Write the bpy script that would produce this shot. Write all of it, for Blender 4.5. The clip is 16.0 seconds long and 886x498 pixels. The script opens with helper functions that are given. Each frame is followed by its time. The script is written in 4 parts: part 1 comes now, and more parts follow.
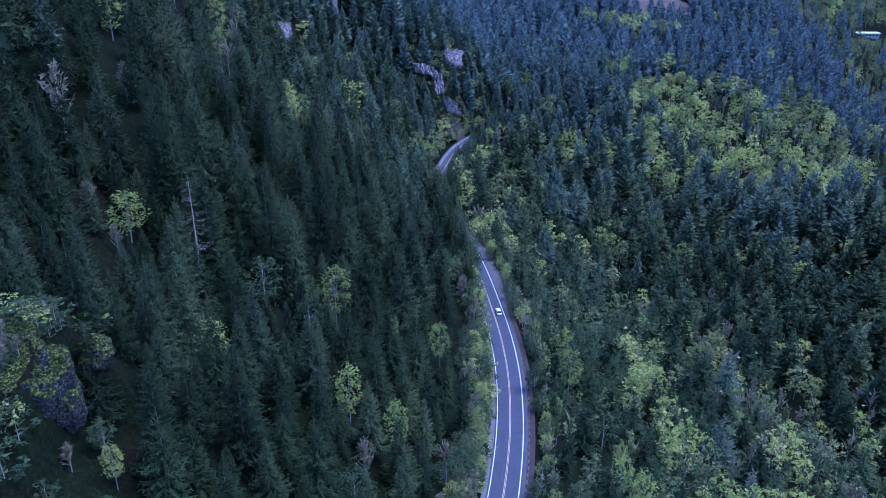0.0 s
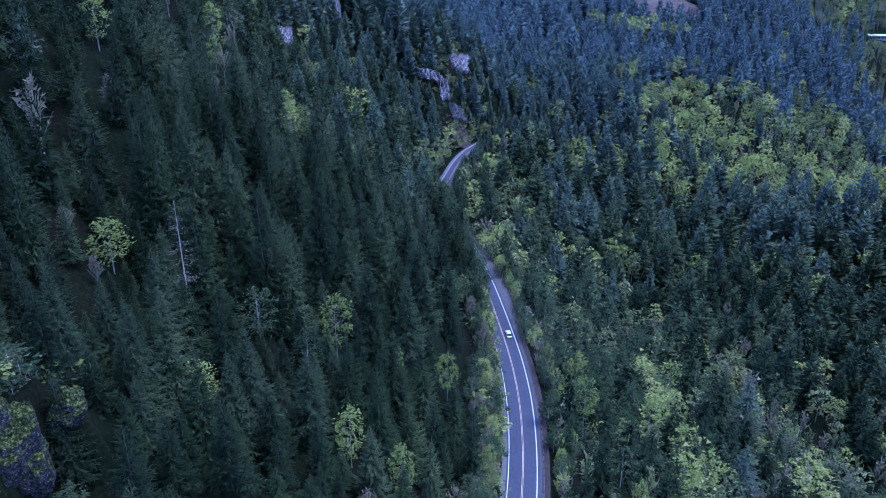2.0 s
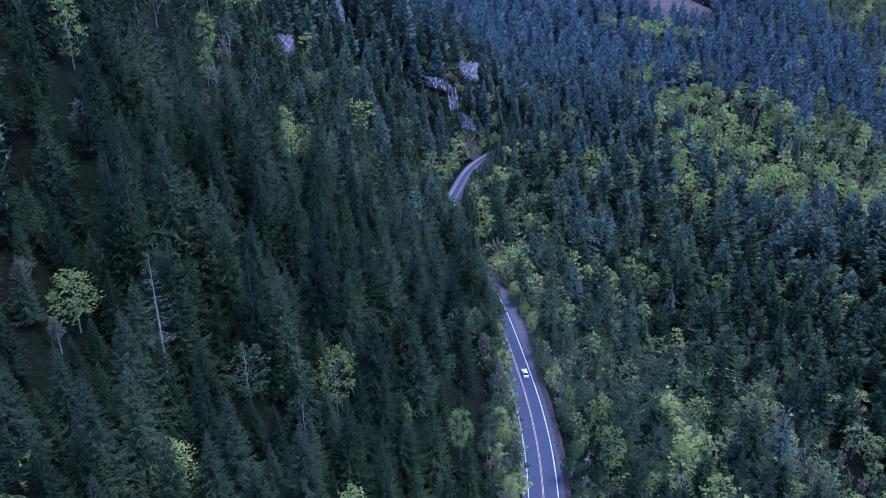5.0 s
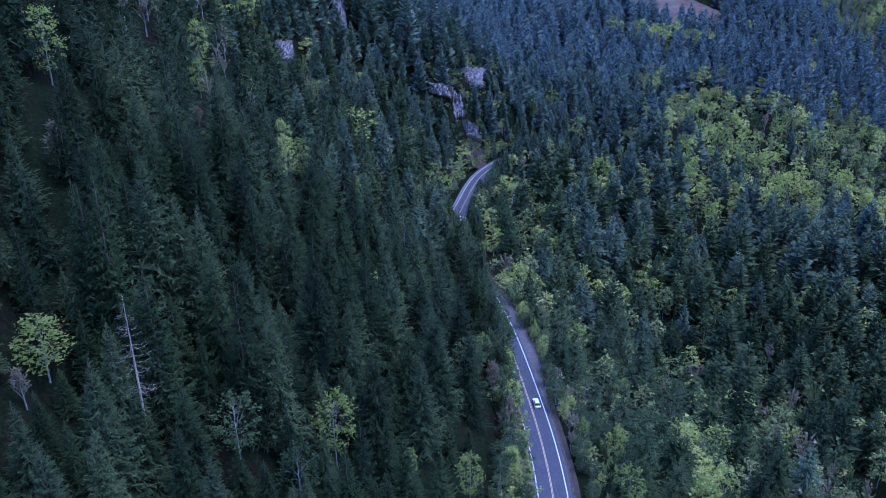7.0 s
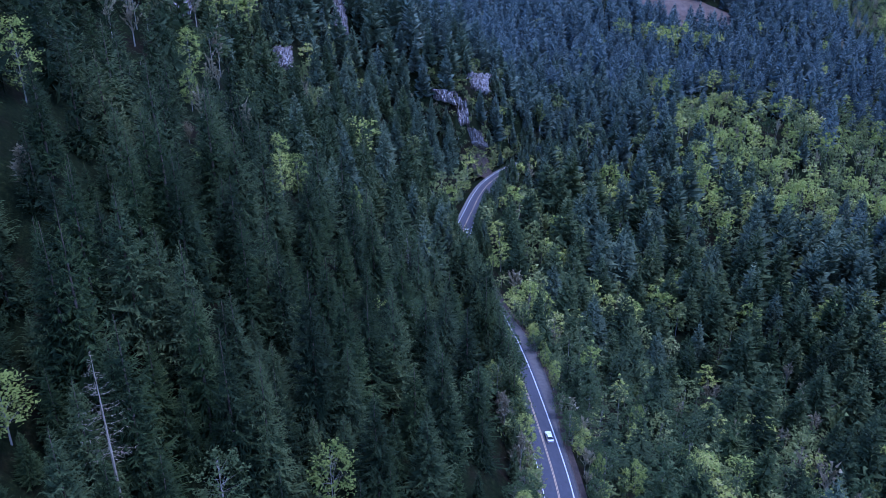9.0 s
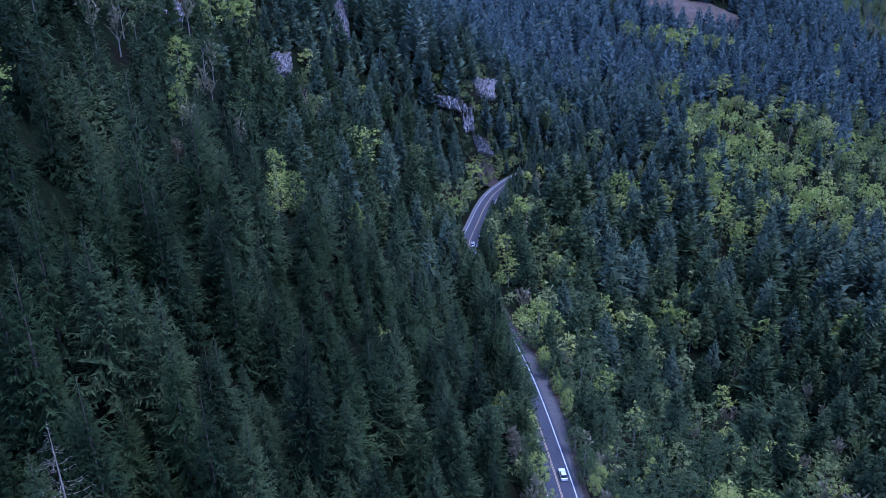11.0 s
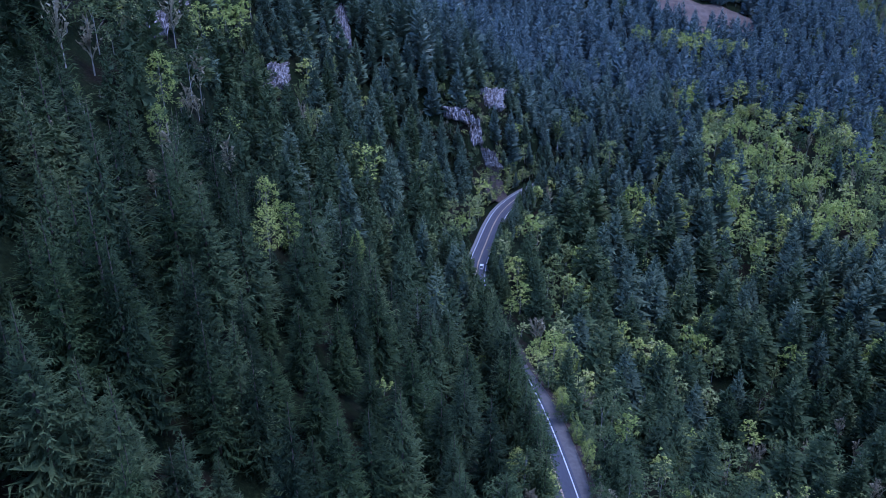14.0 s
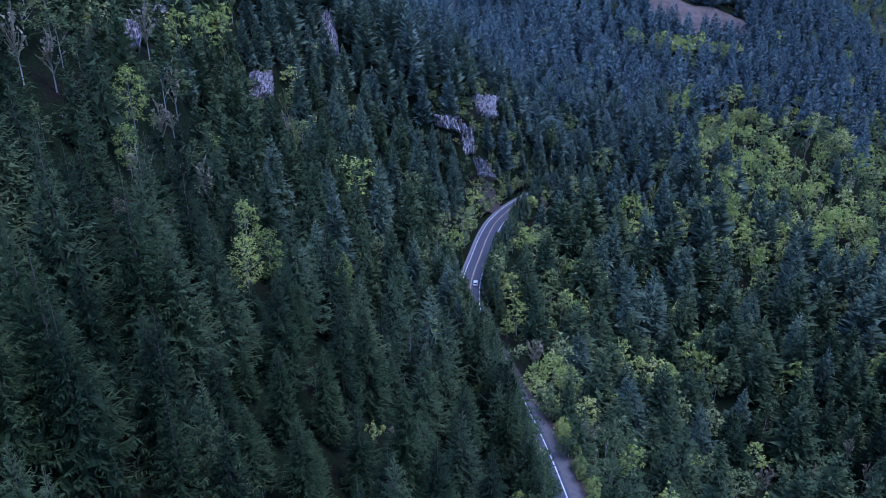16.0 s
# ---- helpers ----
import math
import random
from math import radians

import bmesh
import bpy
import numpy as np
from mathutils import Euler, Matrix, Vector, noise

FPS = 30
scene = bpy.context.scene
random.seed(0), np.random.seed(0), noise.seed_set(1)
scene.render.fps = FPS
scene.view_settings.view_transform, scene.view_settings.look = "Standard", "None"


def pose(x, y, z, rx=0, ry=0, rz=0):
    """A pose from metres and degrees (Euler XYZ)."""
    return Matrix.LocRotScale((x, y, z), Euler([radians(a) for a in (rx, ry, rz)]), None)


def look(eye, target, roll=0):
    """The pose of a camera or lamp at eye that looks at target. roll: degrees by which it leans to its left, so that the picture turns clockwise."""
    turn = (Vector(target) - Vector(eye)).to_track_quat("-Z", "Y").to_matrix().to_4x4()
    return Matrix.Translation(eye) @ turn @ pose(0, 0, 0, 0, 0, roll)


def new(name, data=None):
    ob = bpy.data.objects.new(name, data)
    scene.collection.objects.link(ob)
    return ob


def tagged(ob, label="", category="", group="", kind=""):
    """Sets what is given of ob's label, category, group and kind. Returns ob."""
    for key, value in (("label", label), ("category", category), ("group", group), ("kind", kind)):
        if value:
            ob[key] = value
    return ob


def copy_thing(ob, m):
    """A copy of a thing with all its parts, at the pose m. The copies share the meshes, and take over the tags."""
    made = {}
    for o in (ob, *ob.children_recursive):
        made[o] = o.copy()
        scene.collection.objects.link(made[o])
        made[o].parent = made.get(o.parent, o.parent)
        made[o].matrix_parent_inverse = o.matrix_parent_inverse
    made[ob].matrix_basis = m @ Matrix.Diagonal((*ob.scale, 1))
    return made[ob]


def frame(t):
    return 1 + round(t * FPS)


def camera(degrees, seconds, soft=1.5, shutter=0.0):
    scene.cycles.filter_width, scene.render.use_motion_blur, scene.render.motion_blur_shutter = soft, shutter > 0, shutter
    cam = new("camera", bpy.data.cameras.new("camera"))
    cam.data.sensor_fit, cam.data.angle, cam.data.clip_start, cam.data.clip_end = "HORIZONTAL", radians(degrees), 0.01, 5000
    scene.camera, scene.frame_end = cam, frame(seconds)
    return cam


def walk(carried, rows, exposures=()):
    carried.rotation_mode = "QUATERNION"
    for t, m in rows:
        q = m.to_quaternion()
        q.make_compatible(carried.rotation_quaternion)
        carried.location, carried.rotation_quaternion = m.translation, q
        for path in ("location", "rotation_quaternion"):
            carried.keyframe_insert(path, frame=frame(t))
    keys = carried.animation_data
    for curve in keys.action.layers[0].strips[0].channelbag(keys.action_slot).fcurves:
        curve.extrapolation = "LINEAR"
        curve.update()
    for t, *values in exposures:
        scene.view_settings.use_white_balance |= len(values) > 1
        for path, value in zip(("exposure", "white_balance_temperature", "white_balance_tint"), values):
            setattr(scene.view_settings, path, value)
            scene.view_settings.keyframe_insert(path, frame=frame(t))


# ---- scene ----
cam = camera(58.3, 16.0, soft=0.75)
METRES, EYE, TILT, LEAN, TURN = 130.0, 130.0, -24.4, 0.0, 0.0
ROWS = [
    (0.0, 0.0, 0.0, 0.0, -0.0, 0.0, 0.0),
    (0.5, -0.0025, 0.0287, 0.0128, 0.07, -0.0, -0.01),
    (1.0, -0.005, 0.0573, 0.0259, 0.13, -0.0, -0.03),
    (1.5, -0.0078, 0.0861, 0.0389, 0.18, -0.01, -0.05),
    (2.0, -0.0104, 0.1147, 0.0518, 0.24, -0.0, -0.08),
    (2.5, -0.013, 0.1433, 0.0648, 0.3, 0.01, -0.1),
    (3.0, -0.016, 0.172, 0.0777, 0.35, 0.01, -0.11),
    (3.5, -0.0184, 0.2004, 0.0905, 0.41, 0.02, -0.13),
    (4.0, -0.0213, 0.2287, 0.1035, 0.47, 0.02, -0.14),
    (6.5, -0.0348, 0.3704, 0.1681, 0.72, 0.03, -0.21),
    (7.0, -0.0376, 0.3991, 0.181, 0.76, 0.04, -0.22),
    (7.5, -0.0405, 0.4272, 0.1945, 0.79, 0.03, -0.25),
    (8.0, -0.0432, 0.4559, 0.2071, 0.84, 0.04, -0.25),
    (8.5, -0.0457, 0.4839, 0.2199, 0.89, 0.03, -0.26),
    (9.0, -0.0487, 0.5126, 0.2324, 0.93, 0.04, -0.27),
    (11.5, -0.0628, 0.6531, 0.2968, 1.13, 0.01, -0.36),
    (12.0, -0.0659, 0.6815, 0.3094, 1.16, 0.02, -0.37),
    (12.5, -0.0688, 0.7099, 0.3221, 1.2, 0.02, -0.38),
    (13.0, -0.0717, 0.7383, 0.3349, 1.23, 0.0, -0.39),
    (13.5, -0.0745, 0.7664, 0.3473, 1.26, 0.01, -0.4),
    (14.0, -0.0772, 0.7949, 0.36, 1.3, 0.02, -0.42),
    (14.5, -0.0796, 0.8225, 0.3732, 1.25, 0.01, -0.4),
    (15.0, -0.0827, 0.851, 0.386, 1.05, 0.01, -0.32),
    (15.5, -0.0852, 0.879, 0.3987, 0.82, 0.02, -0.21),
    (16.0, -0.0881, 0.9072, 0.4113, 0.55, 0.03, -0.07),
]
walk(cam, [(t, pose(0, 0, EYE, TILT, LEAN, TURN) @ pose(METRES * x, METRES * y, METRES * z, 90 + pitch, roll, yaw)) for t, x, y, z, yaw, pitch, roll in ROWS],
     exposures=[(0.0, 1.32, 4270, 34), (16.0, 0.98, 4430, 29)])

# ---- sky and light ----
SUN_UP, SUN_ROUND = radians(68), radians(95)
world = bpy.data.worlds.new("sky")
scene.world = world
world.use_nodes = True
sky = world.node_tree.nodes.new("ShaderNodeTexSky")
sky.sky_type, sky.sun_disc = "NISHITA", False
sky.sun_elevation, sky.sun_rotation = SUN_UP, SUN_ROUND
backdrop_node = world.node_tree.nodes["Background"]
backdrop_node.inputs["Strength"].default_value = 0.15
world.node_tree.links.new(sky.outputs["Color"], backdrop_node.inputs["Color"])

sun_data = bpy.data.lights.new("sun", "SUN")
sun_data.energy, sun_data.angle, sun_data.color = 1.2, radians(28), (1.0, 0.93, 0.80)
sun = new("sun", sun_data)
sun_from = Vector((math.sin(SUN_ROUND) * math.cos(SUN_UP), math.cos(SUN_ROUND) * math.cos(SUN_UP), math.sin(SUN_UP)))
sun.matrix_basis = look((0, 0, 400), Vector((0, 0, 400)) - sun_from)


# ---- materials ----
def ramp(nt, fac, stops):
    node = nt.nodes.new("ShaderNodeValToRGB")
    while len(node.color_ramp.elements) < len(stops):
        node.color_ramp.elements.new(0.5)
    for el, (at, col) in zip(node.color_ramp.elements, stops):
        el.position, el.color = at, (*col, 1)
    nt.links.new(fac, node.inputs["Fac"])
    return node.outputs["Color"]


def noise_of(nt, scale, detail=4.0, rough=0.6, stretch=(1, 1, 1)):
    geo = nt.nodes.new("ShaderNodeNewGeometry")
    mp = nt.nodes.new("ShaderNodeMapping")
    mp.inputs["Scale"].default_value = stretch
    tex = nt.nodes.new("ShaderNodeTexNoise")
    tex.inputs["Scale"].default_value, tex.inputs["Detail"].default_value = scale, detail
    tex.inputs["Roughness"].default_value = rough
    nt.links.new(geo.outputs["Position"], mp.inputs["Vector"])
    nt.links.new(mp.outputs["Vector"], tex.inputs["Vector"])
    return tex.outputs["Fac"]


def mixed(nt, fac, a, b, mode="MIX"):
    node = nt.nodes.new("ShaderNodeMix")
    node.data_type, node.blend_type = "RGBA", mode
    if isinstance(fac, float):
        node.inputs["Factor"].default_value = fac
    else:
        nt.links.new(fac, node.inputs["Factor"])
    for sock, v in ((node.inputs[6], a), (node.inputs[7], b)):
        if isinstance(v, tuple):
            sock.default_value = (*v, 1)
        else:
            nt.links.new(v, sock)
    return node.outputs[2]


def calc(nt, op, a, b, c=0.13):
    node = nt.nodes.new("ShaderNodeMath")
    node.operation = op
    for sock, v in zip(node.inputs, (a, b, c)):
        if isinstance(v, (int, float)):
            sock.default_value = v
        else:
            nt.links.new(v, sock)
    return node.outputs[0]


def material(name, rough=0.8, metal=0.0):
    m = bpy.data.materials.new(name)
    m.use_nodes = True
    b = m.node_tree.nodes["Principled BSDF"]
    b.inputs["Roughness"].default_value, b.inputs["Metallic"].default_value = rough, metal
    return m, m.node_tree, b


def bumped(nt, bsdf, height, strength, distance):
    node = nt.nodes.new("ShaderNodeBump")
    node.inputs["Strength"].default_value, node.inputs["Distance"].default_value = strength, distance
    nt.links.new(height, node.inputs["Height"])
    nt.links.new(node.outputs["Normal"], bsdf.inputs["Normal"])


def foliage(name, stops, gloss=0.75, thin=0.3):
    """Leaves and needles: a tint for each plant, finer change from twig to twig and in drifts over the slope."""
    m, nt, b = material(name, gloss)
    att = nt.nodes.new("ShaderNodeAttribute")
    att.attribute_name = "tint"
    info = nt.nodes.new("ShaderNodeObjectInfo")
    geo = nt.nodes.new("ShaderNodeNewGeometry")
    plant = calc(nt, "FRACT", calc(nt, "ADD", att.outputs["Fac"], info.outputs["Random"]), 0.0)
    twig = calc(nt, "MULTIPLY", calc(nt, "SUBTRACT", geo.outputs["Random Per Island"], 0.5), 0.24)
    drift = calc(nt, "MULTIPLY", calc(nt, "SUBTRACT", noise_of(nt, 0.03), 0.5), 0.6)
    bough_tone = nt.nodes.new("ShaderNodeAttribute")
    bough_tone.attribute_name = "bough_tone"
    tone_lift = calc(nt, "MULTIPLY", bough_tone.outputs["Fac"], 0.40)
    fac = calc(nt, "ADD", calc(nt, "ADD", calc(nt, "MULTIPLY_ADD", plant, 0.46), tone_lift), calc(nt, "ADD", twig, drift))
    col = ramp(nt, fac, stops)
    nt.links.new(col, b.inputs["Base Color"])
    b.inputs["Specular IOR Level"].default_value = 0.12
    bumped(nt, b, noise_of(nt, 1.6, 3, 0.7), 0.6, 0.6)
    through_leaf = nt.nodes.new("ShaderNodeBsdfTranslucent")
    nt.links.new(col, through_leaf.inputs["Color"])
    both = nt.nodes.new("ShaderNodeMixShader")
    both.inputs[0].default_value = thin
    nt.links.new(b.outputs[0], both.inputs[1])
    nt.links.new(through_leaf.outputs[0], both.inputs[2])
    nt.links.new(both.outputs[0], nt.nodes["Material Output"].inputs["Surface"])
    return m


NEEDLES = foliage("fir_needles", [(0.0, (0.036, 0.053, 0.026)), (0.45, (0.056, 0.080, 0.033)), (0.8, (0.094, 0.121, 0.047)), (1.0, (0.19, 0.205, 0.085))], 0.7, 0.12)
# A darker copy of the fir needles, with shade put into its colour.
SHADED_NEEDLES = foliage("shaded_fir_needles", [(0.0, (0.014, 0.024, 0.011)), (0.4, (0.022, 0.036, 0.014)), (0.75, (0.046, 0.070, 0.023)), (1.0, (0.125, 0.148, 0.050))], 0.7, 0.12)
# Distant haze is put into these three needle colours, in rising steps.
HAZE_BLUE_NEEDLES = foliage("haze_blue_needles", [(0.0, (0.086, 0.114, 0.112)), (0.45, (0.124, 0.162, 0.154)), (0.8, (0.174, 0.222, 0.204)), (1.0, (0.28, 0.33, 0.28))], 0.7, 0.12)
HAZE_TEAL_NEEDLES = foliage("haze_teal_needles", [(0.0, (0.078, 0.106, 0.086)), (0.45, (0.113, 0.150, 0.116)), (0.8, (0.162, 0.206, 0.150)), (1.0, (0.25, 0.29, 0.20))], 0.7, 0.12)
HAZE_GREY_NEEDLES = foliage("haze_grey_needles", [(0.0, (0.060, 0.084, 0.055)), (0.45, (0.090, 0.122, 0.076)), (0.8, (0.134, 0.172, 0.102)), (1.0, (0.225, 0.255, 0.14))], 0.7, 0.12)
YOUNG_LEAVES = foliage("young_leaves", [(0.0, (0.190, 0.240, 0.062)), (0.4, (0.335, 0.390, 0.098)), (0.75, (0.53, 0.55, 0.145)), (1.0, (0.60, 0.57, 0.29))], 0.7, 0.45)
DULL_LEAVES = foliage("dull_leaves", [(0.0, (0.030, 0.050, 0.022)), (0.4, (0.060, 0.090, 0.038)), (0.75, (0.115, 0.148, 0.060)), (1.0, (0.26, 0.27, 0.125))])


PALE_LEAVES = foliage("half_open_leaves", [(0.0, (0.110, 0.138, 0.050)), (0.4, (0.185, 0.220, 0.078)), (0.75, (0.28, 0.31, 0.115)), (1.0, (0.45, 0.46, 0.21))], 0.7, 0.35)


def bark_material(name, dark, pale):
    m, nt, b = material(name, 0.9)
    n = noise_of(nt, 3.0, 5, 0.65, (3, 3, 0.6))
    nt.links.new(ramp(nt, n, [(0.3, dark), (0.7, pale)]), b.inputs["Base Color"])
    bumped(nt, b, n, 0.6, 0.05)
    return m


BARK = bark_material("fir_bark", (0.05, 0.035, 0.025), (0.14, 0.11, 0.085))
DEAD_BARK = bark_material("weathered_bark", (0.14, 0.12, 0.085), (0.36, 0.32, 0.24))
PALE_BARK = bark_material("pale_bark", (0.12, 0.115, 0.10), (0.36, 0.34, 0.30))


def ground_material():
    m, nt, b = material("forest_floor", 0.95)
    big, fine = noise_of(nt, 0.05, 6, 0.65), noise_of(nt, 1.2, 6, 0.7)
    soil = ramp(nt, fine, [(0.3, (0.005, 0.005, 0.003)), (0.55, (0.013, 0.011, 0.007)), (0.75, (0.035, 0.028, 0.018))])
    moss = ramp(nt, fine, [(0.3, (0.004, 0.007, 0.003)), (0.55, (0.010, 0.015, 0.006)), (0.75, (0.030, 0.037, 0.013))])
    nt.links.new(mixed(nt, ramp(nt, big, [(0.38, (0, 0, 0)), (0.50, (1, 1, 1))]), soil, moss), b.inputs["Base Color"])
    b.inputs["Specular IOR Level"].default_value = 0.05
    bumped(nt, b, fine, 0.8, 0.6)
    return m


GROUND = ground_material()


def asphalt_material():
    m, nt, b = material("asphalt", 0.72)
    fine, wide = noise_of(nt, 6.0, 6, 0.8), noise_of(nt, 0.25, 4, 0.6)
    c = ramp(nt, fine, [(0.2, (0.046, 0.045, 0.057)), (0.8, (0.082, 0.081, 0.100))])
    wear = mixed(nt, 1.0, c, ramp(nt, wide, [(0.35, (0.75, 0.75, 0.78)), (0.7, (1, 1, 1))]), "MULTIPLY")
    nt.links.new(wear, b.inputs["Base Color"])
    bumped(nt, b, fine, 0.4, 0.02)
    return m


ASPHALT = asphalt_material()


def simple(name, dark, pale, scale, rough=0.8, bump=0.3, depth=0.05, metal=0.0, stretch=(1, 1, 1)):
    m, nt, b = material(name, rough, metal)
    n = noise_of(nt, scale, 6, 0.7, stretch)
    nt.links.new(ramp(nt, n, [(0.28, dark), (0.72, pale)]), b.inputs["Base Color"])
    bumped(nt, b, n, bump, depth)
    return m


WORN_ASPHALT = simple("worn_asphalt", (0.034, 0.034, 0.043), (0.062, 0.061, 0.077), 0.6, 0.6, 0.2, 0.02)
PALE_ASPHALT = simple("dusty_asphalt", (0.072, 0.065, 0.062), (0.130, 0.118, 0.112), 0.8, 0.85, 0.3, 0.03)
BROWN_EARTH = simple("brown_earth", (0.020, 0.014, 0.011), (0.072, 0.050, 0.040), 1.4, 0.95, 0.8, 0.12)
GRAVEL = simple("shoulder_gravel", (0.10, 0.092, 0.09), (0.21, 0.20, 0.20), 2.5, 0.95, 0.7, 0.08)
WHITE_LINE = simple("white_line_paint", (0.50, 0.50, 0.50), (0.80, 0.80, 0.79), 1.2, 0.6)
YELLOW_LINE = simple("yellow_line_paint", (0.44, 0.31, 0.17), (0.62, 0.47, 0.28), 1.2, 0.6)
GREY_TWIGS = foliage("grey_twigs", [(0.0, (0.19, 0.165, 0.110)), (0.4, (0.27, 0.24, 0.155)), (0.75, (0.33, 0.30, 0.19)), (1.0, (0.41, 0.375, 0.27))])
DRY_GRASS = simple("dry_grass", (0.045, 0.030, 0.022), (0.15, 0.108, 0.080), 0.16, 0.95, 0.8, 0.5)


def rock_material():
    m, nt, b = material("basalt_rock", 0.9)
    streak, blotch, fine = noise_of(nt, 0.8, 6, 0.75, (1.5, 1.5, 0.22)), noise_of(nt, 0.22, 4, 0.6), noise_of(nt, 3.0, 4, 0.7)
    stone = ramp(nt, streak, [(0.36, (0.03, 0.026, 0.028)), (0.46, (0.105, 0.090, 0.086)), (0.54, (0.29, 0.262, 0.255)), (0.65, (0.55, 0.515, 0.50))])
    soil = ramp(nt, fine, [(0.35, (0.035, 0.028, 0.024)), (0.7, (0.17, 0.125, 0.10))])
    nt.links.new(mixed(nt, ramp(nt, blotch, [(0.33, (0, 0, 0)), (0.46, (1, 1, 1))]), soil, stone), b.inputs["Base Color"])
    b.inputs["Specular IOR Level"].default_value = 0.2
    bumped(nt, b, streak, 0.8, 0.4)
    return m


ROCK = rock_material()


RUSTED = simple("weathered_steel", (0.045, 0.028, 0.022), (0.13, 0.085, 0.07), 3.0, 0.75, 0.3, 0.01)
CAR_WHITE = simple("white_car_paint", (0.74, 0.74, 0.75), (0.80, 0.80, 0.80), 3.0, 0.3, 0.0)
CAR_GLASS = simple("dark_glass", (0.012, 0.014, 0.017), (0.02, 0.022, 0.026), 3.0, 0.08, 0.0)
TYRE = simple("tyre_rubber", (0.015, 0.015, 0.015), (0.03, 0.03, 0.03), 8.0, 0.9)
STEEL = simple("alloy_rim", (0.45, 0.45, 0.46), (0.6, 0.6, 0.6), 5.0, 0.35, 0.1, 0.01, 1.0)
LAMP_GLASS = simple("lamp_glass", (0.6, 0.6, 0.58), (0.75, 0.75, 0.72), 6.0, 0.15, 0.0)
TAIL_RED = simple("red_lens", (0.28, 0.015, 0.012), (0.36, 0.02, 0.016), 6.0, 0.2, 0.0)
CONCRETE = simple("grey_concrete", (0.26, 0.26, 0.25), (0.40, 0.40, 0.38), 0.8, 0.9)
PALE_ROOF = simple("pale_roofing", (0.52, 0.54, 0.56), (0.70, 0.72, 0.74), 0.6, 0.7)


def mossy_material():
    m, nt, b = material("mossy_rock", 0.95)
    fine, big = noise_of(nt, 2.2, 6, 0.7), noise_of(nt, 0.35, 5, 0.6)
    stone = ramp(nt, fine, [(0.38, (0.010, 0.010, 0.010)), (0.55, (0.045, 0.043, 0.042)), (0.70, (0.22, 0.22, 0.22))])
    moss = ramp(nt, fine, [(0.36, (0.006, 0.011, 0.003)), (0.50, (0.030, 0.040, 0.010)), (0.60, (0.12, 0.13, 0.032)), (0.70, (0.26, 0.27, 0.08))])
    geo = nt.nodes.new("ShaderNodeNewGeometry")
    xyz = nt.nodes.new("ShaderNodeSeparateXYZ")
    nt.links.new(geo.outputs["Normal"], xyz.inputs[0])
    grown = calc(nt, "ADD", xyz.outputs["Z"], calc(nt, "SUBTRACT", big, 0.5))
    nt.links.new(mixed(nt, ramp(nt, grown, [(0.05, (0, 0, 0)), (0.30, (1, 1, 1))]), stone, moss), b.inputs["Base Color"])
    b.inputs["Specular IOR Level"].default_value = 0.1
    bumped(nt, b, fine, 1.0, 0.4)
    return m


MOSSY = mossy_material()


# ---- the lie of the land ----
# The road, and past its last bend the foot of the far slope: x, y, z.
ROAD = [(-70, -160, 6), (-30, 0, -1), (-2, 80, -5), (11, 135, -8), (17.6, 172, -9.6), (20.5, 205, -11), (20.4, 235, -12.2), (17.8, 268, -13.8),
        (13.2, 308, -15.6), (6.5, 345, -17.2), (-0.5, 378, -18.8), (-3.6, 405, -20), (-2.6, 430, -21), (2.0, 458, -22.2), (6.8, 484, -23.3),
        (13, 507, -24.4), (24, 531, -25.5), (40, 553, -26.6), (64, 572, -28)]
FOOT = [(100, 600, -30), (145, 650, -33), (195, 708, -34), (245, 742, -33), (320, 830, -30), (430, 900, -36), (620, 1010, -40), (900, 1100, -40), (1600, 1250, -40), (3000, 1400, -40)]


def spline(points, step):
    p = np.array(points, float)
    p = np.vstack([2 * p[0] - p[1], p, 2 * p[-1] - p[-2]])
    out = []
    for i in range(1, len(p) - 2):
        n = max(2, int(np.linalg.norm(p[i + 1] - p[i]) / step))
        u = (np.arange(n) / n)[:, None]
        a, b, c, d = p[i - 1], p[i], p[i + 1], p[i + 2]
        out.append(0.5 * (2 * b + (c - a) * u + (2 * a - 5 * b + 4 * c - d) * u ** 2 + (3 * b - a - 3 * c + d) * u ** 3))
    return np.vstack(out + [p[-2][None]])


LINE = spline(ROAD + FOOT, 4.0)
WAY = np.gradient(LINE, axis=0)
WAY /= np.linalg.norm(WAY[:, :2], axis=1)[:, None]


def beside(x, y):
    """How far a place lies uphill of the line (below it: minus), with the height and the y of the line there."""
    x, y = np.atleast_1d(np.asarray(x, float)), np.atleast_1d(np.asarray(y, float))
    d, zl, yl = np.empty(x.shape), np.empty(x.shape), np.empty(x.shape)
    for i in range(0, len(x), 4000):
        s = slice(i, i + 4000)
        dx, dy = x[s, None] - LINE[None, :, 0], y[s, None] - LINE[None, :, 1]
        k = np.argmin(dx * dx + dy * dy, axis=1)
        r = np.arange(len(k))
        along = dx[r, k] * WAY[k, 0] + dy[r, k] * WAY[k, 1]
        side = WAY[k, 0] * dy[r, k] - WAY[k, 1] * dx[r, k]
        d[s] = np.where(np.abs(along) < 4, side, np.sign(side) * np.hypot(dx[r, k], dy[r, k]))
        zl[s] = LINE[k, 2] + np.clip(along, -4, 4) * WAY[k, 2]
        yl[s] = LINE[k, 1]
    return d, zl, yl


def rolling(x, y):
    return (2.6 * np.sin(x / 23 + 1.3 * np.sin(y / 41)) * np.cos(y / 31 + 0.8) + 1.4 * np.sin(x / 9.1 + y / 13.7 + 2 * np.sin(y / 29))
            + 0.7 * np.sin(x / 4.7 - y / 5.9) * np.sin(y / 7.3))


